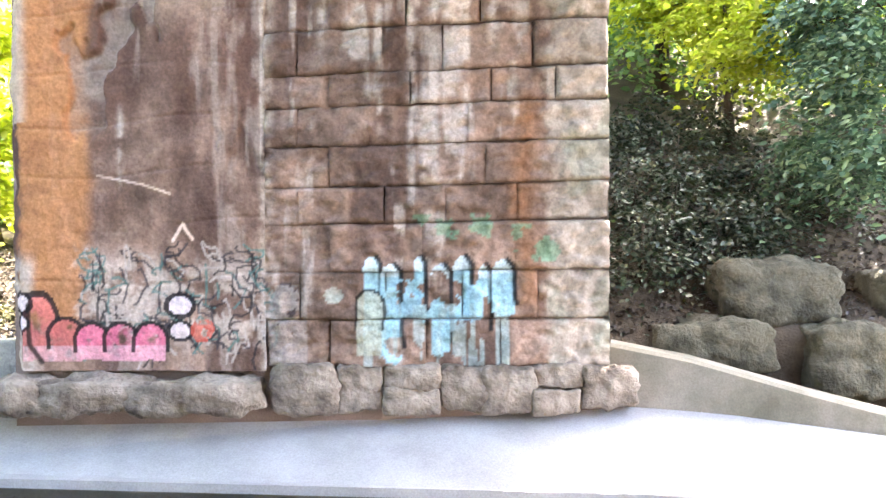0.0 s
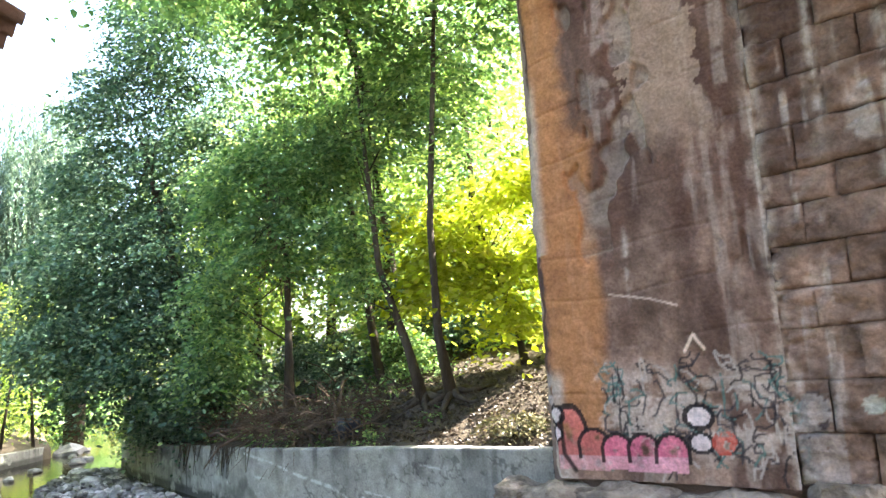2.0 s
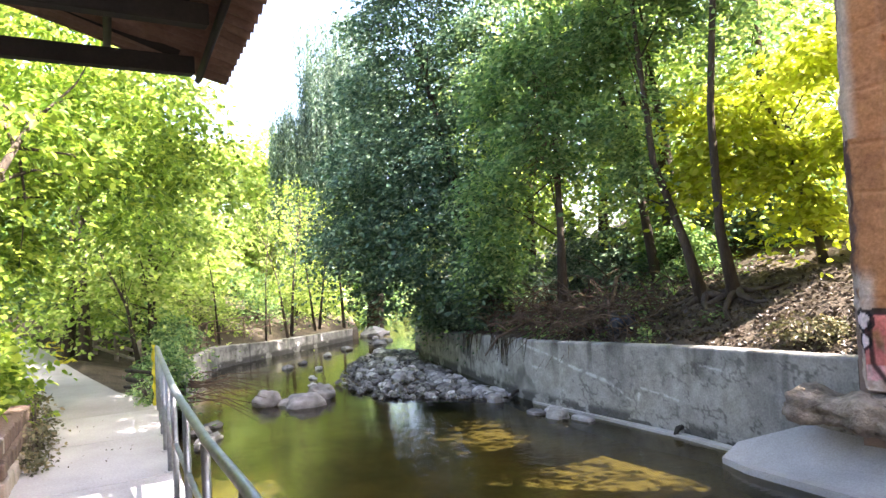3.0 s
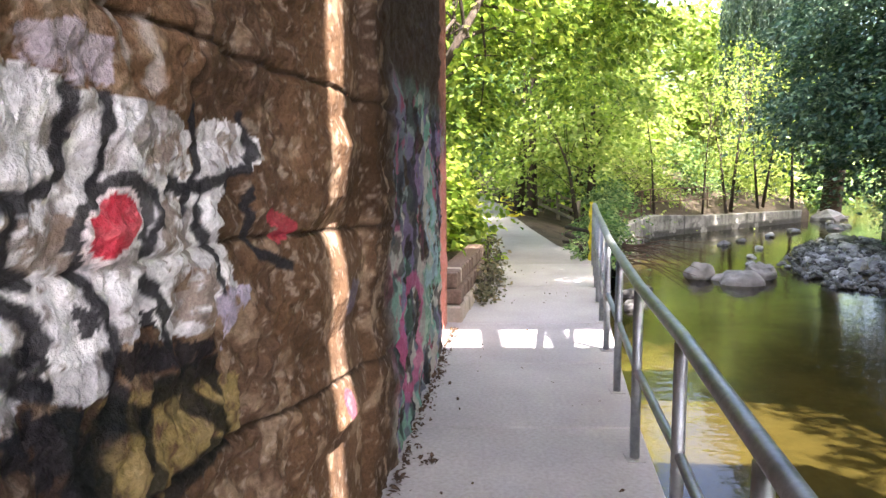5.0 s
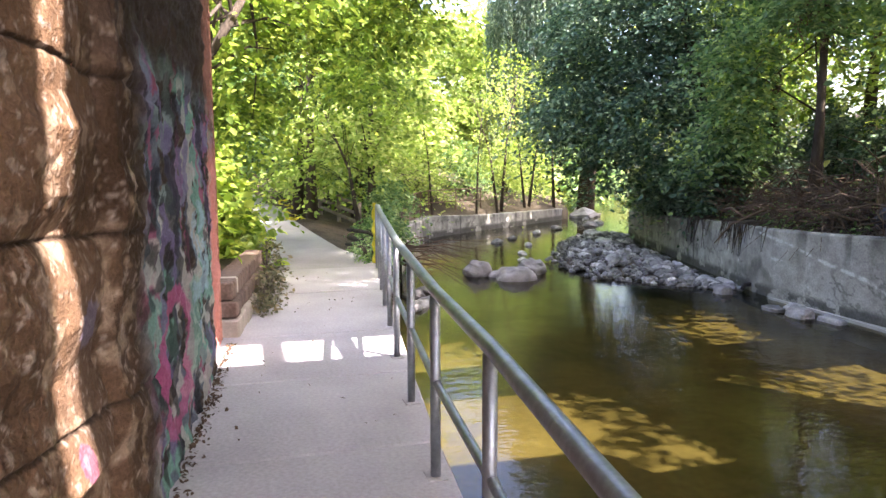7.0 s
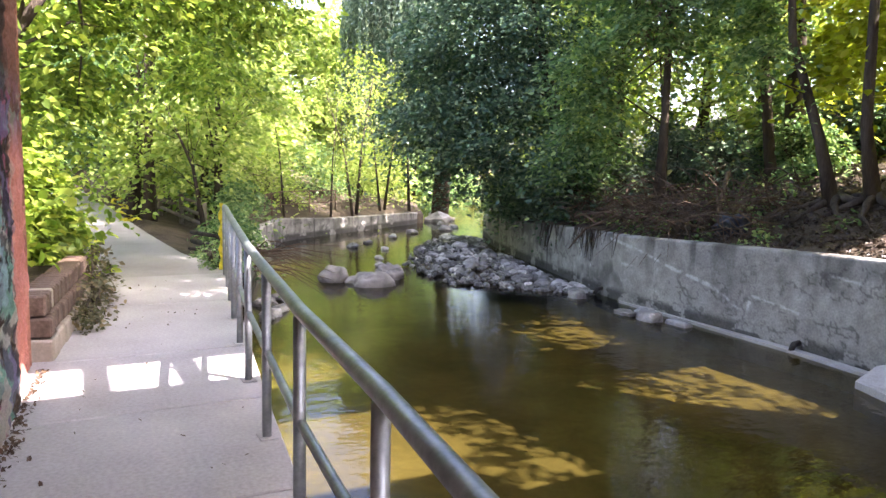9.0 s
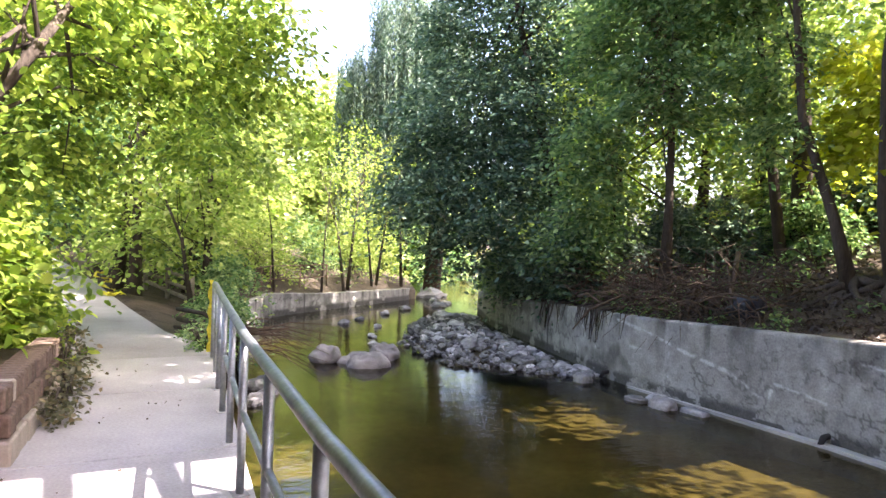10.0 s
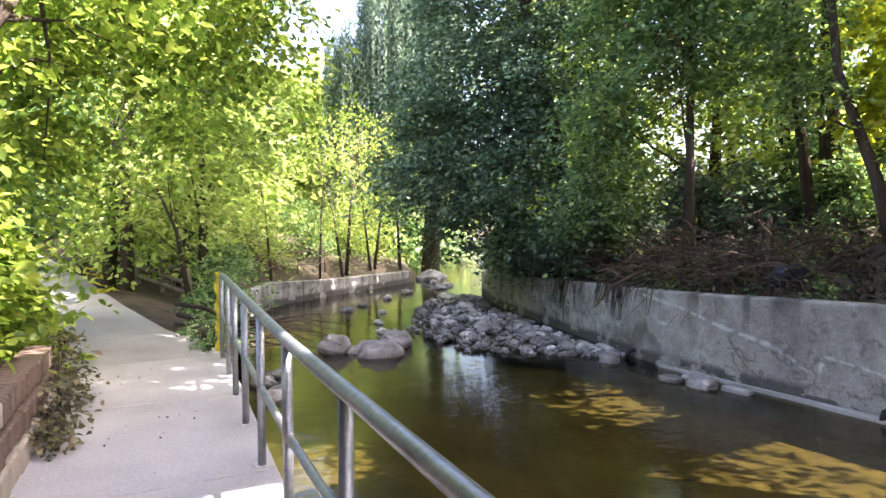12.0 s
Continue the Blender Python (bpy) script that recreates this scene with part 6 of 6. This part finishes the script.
tagged(fast_mesh("fallen_leaves", V, F, M_FALLEN), "brown fallen leaves covering the bank", "leaf litter", kind="stuff")
lx = rng.uniform(-20, -9.6, 5600)
ly = np.array([float(bank_far(x)) for x in lx]) + 0.3 + np.abs(rng.normal(0, 1.6, len(lx)))
keep = fbm(lx * 0.8, ly * 0.8, 93) > 0.5
lx, ly = lx[keep], ly[keep]
lz = ground_z(lx, ly) + 0.5 * (fbm(lx * 0.5, ly * 0.5, 1) - 0.5) + 0.2 * (fbm(lx * 2, ly * 2, 2) - 0.5) + np.abs(rng.normal(0, 0.1, len(lx)))
V, F = leaf_cloud(rng, np.stack([lx, ly, lz], -1), 0.10)
tagged(fast_mesh("ground_ivy", V, F, L_MID), "low green weeds among the leaf litter", "weeds", kind="stuff")

# spreading roots of the bank trees
rng = np.random.default_rng(61)
for bx, by, n in ((-10.9, 12.4, 6), (-10.25, 12.5, 7), (-15.2, 12.3, 5)):
    for k in range(n):
        a = 2 * math.pi * k / n + float(rng.normal(0, 0.3))
        ln, pts = float(rng.uniform(0.6, 1.5)), []
        for q in (0.0, 0.25, 0.6, 1.0):
            x, y = bx + math.cos(a + 0.5 * q) * ln * q, by + math.sin(a + 0.5 * q) * ln * q * 0.8
            pts.append((x, y, gz(x, y) + 0.16 * (1 - q) ** 2 + 0.02))
        tagged(tube("root", pts, [0.10, 0.07, 0.045, 0.015], M_BARK, None, 7), "gnarled tree root spreading over the bank", "root", "tree roots")

# dead vines round the dark trunk
runs = []
for k in range(150):
    a, z = float(rng.uniform(0, 6.28)), float(rng.uniform(4.2, 7.2))
    x, y = -15.2 + 0.35 * math.cos(a), 12.1 + 0.35 * math.sin(a)
    runs.append(([(x, y, z), (x + float(rng.normal(0, 0.25)), y + float(rng.normal(0, 0.2)), z - 0.3), (x + float(rng.normal(0, 0.4)), y + float(rng.normal(0, 0.3)), z - float(rng.uniform(0.4, 1.0)))], [0.012, 0.009, 0.004]))
M_VINE = simple("dead vine", (0.10, 0.05, 0.04), (0.28, 0.17, 0.14), 6, 0.9, 0.3)
tagged(join_tubes("dead_vine", runs, M_VINE, None, 4), "tangle of dead reddish vines hanging on a trunk", "vine", kind="stuff")

# dark plastic bag half buried in the bank
tagged(rough_block("bag", (-12.0, 11.0, gz(-12.0, 11.0) + 0.14), (0.7, 0.4, 0.45), simple("black plastic", (0.008, 0.009, 0.012), (0.02, 0.022, 0.03), 4, 0.4, 0.5), 33, None, 0.22, 0.3), "crumpled black plastic bag on the leafy bank", "bag")

# caution tape fallen by the fence
M_TAPE = simple("caution tape", (0.5, 0.42, 0.02), (0.75, 0.65, 0.05), 9, 0.5, 0.0)
V, F = [], []
for k in range(30):
    x, y = -20.6 - 0.045 * k + 0.1 * math.sin(k * 1.3), 1.55 - 0.01 * k + 0.16 * math.sin(k * 0.9)
    z = gz(x, y) + 0.05 + 0.06 * abs(math.sin(k * 1.7)) + 0.03 * max(0, k - 14)
    V += [(x, y, z), (x + 0.02, y + 0.06, z + 0.05 * math.cos(k * 2.1))]
tagged(obj("tape", V, [(2 * k, 2 * k + 1, 2 * k + 3, 2 * k + 2) for k in range(29)], M_TAPE), "loose yellow caution tape heaped beside the fence", "tape")

# thin saplings over the upstream wall and beside the path
for k, (x, y, h) in enumerate(((-21.0, 1.95, 5.2), (-21.8, 1.6, 5.0), (-30.6, 10.6, 5.0), (-31.2, 10.9, 5.6), (-30.0, 9.4, 4.6), (-32.6, 12.6, 6.0), (-33.0, 12.9, 5.4), (-33.9, 14.6, 6.2), (-28.6, 7.2, 4.4), (-24.0, 3.4, 4.0), (-19.4, 3.0, 3.2))):
    z = gz(x, y)
    lean = 1.1 * math.sin(k * 2.3)
    tree([(x, y, z), (x + 0.2 * lean, y + 0.3 * lean, z + h * 0.5), (x + 0.3 * lean, y + lean, z + h)], [((x, y + lean, z + h), (1.4, 1.4, 1.2)), ((x, y + 0.5 * lean, z + h * 0.6), (1.1, 1.1, 1.2))], (L_FAR, L_YEL)[k % 2], 30, 22, 0.45, 0.13, (0.13 if k < 2 else 0.04 + 0.008 * (k % 4)), 700 + k, label="thin-stemmed sapling above the creek", limbs=6)

# bare twigs leaning out over the water
runs = []
for k in range(26):
    p = Vector((-15.4 - 0.12 * k, 3.1 + 0.03 * k, -0.25 + float(rng.normal(0, 0.08))))
    d = Vector((float(rng.normal(0.2, 0.4)), float(rng.uniform(0.5, 1.6)), float(rng.normal(-0.25, 0.2))))
    runs.append(([p, p + d * 0.5 + Vector((0, 0, 0.12)), p + d], [0.014, 0.01, 0.004]))
tagged(join_tubes("bare_twigs", runs, M_STICK, None, 4), "bare grey twigs leaning out over the water", "twigs", kind="stuff")

# drain stubs at the far wall's waterline
for x in (-14.9, -9.75):
    y = float(bank_far(x))
    tagged(tube("drain_stub", [(x, y + 0.05, -1.0), (x, y - 0.14, -1.02), (x, y - 0.20, -1.12)], [0.045, 0.05, 0.04], M_DARK, None, 9), "short dark drain stub at the creek wall's foot", "pipe", "drain stubs")
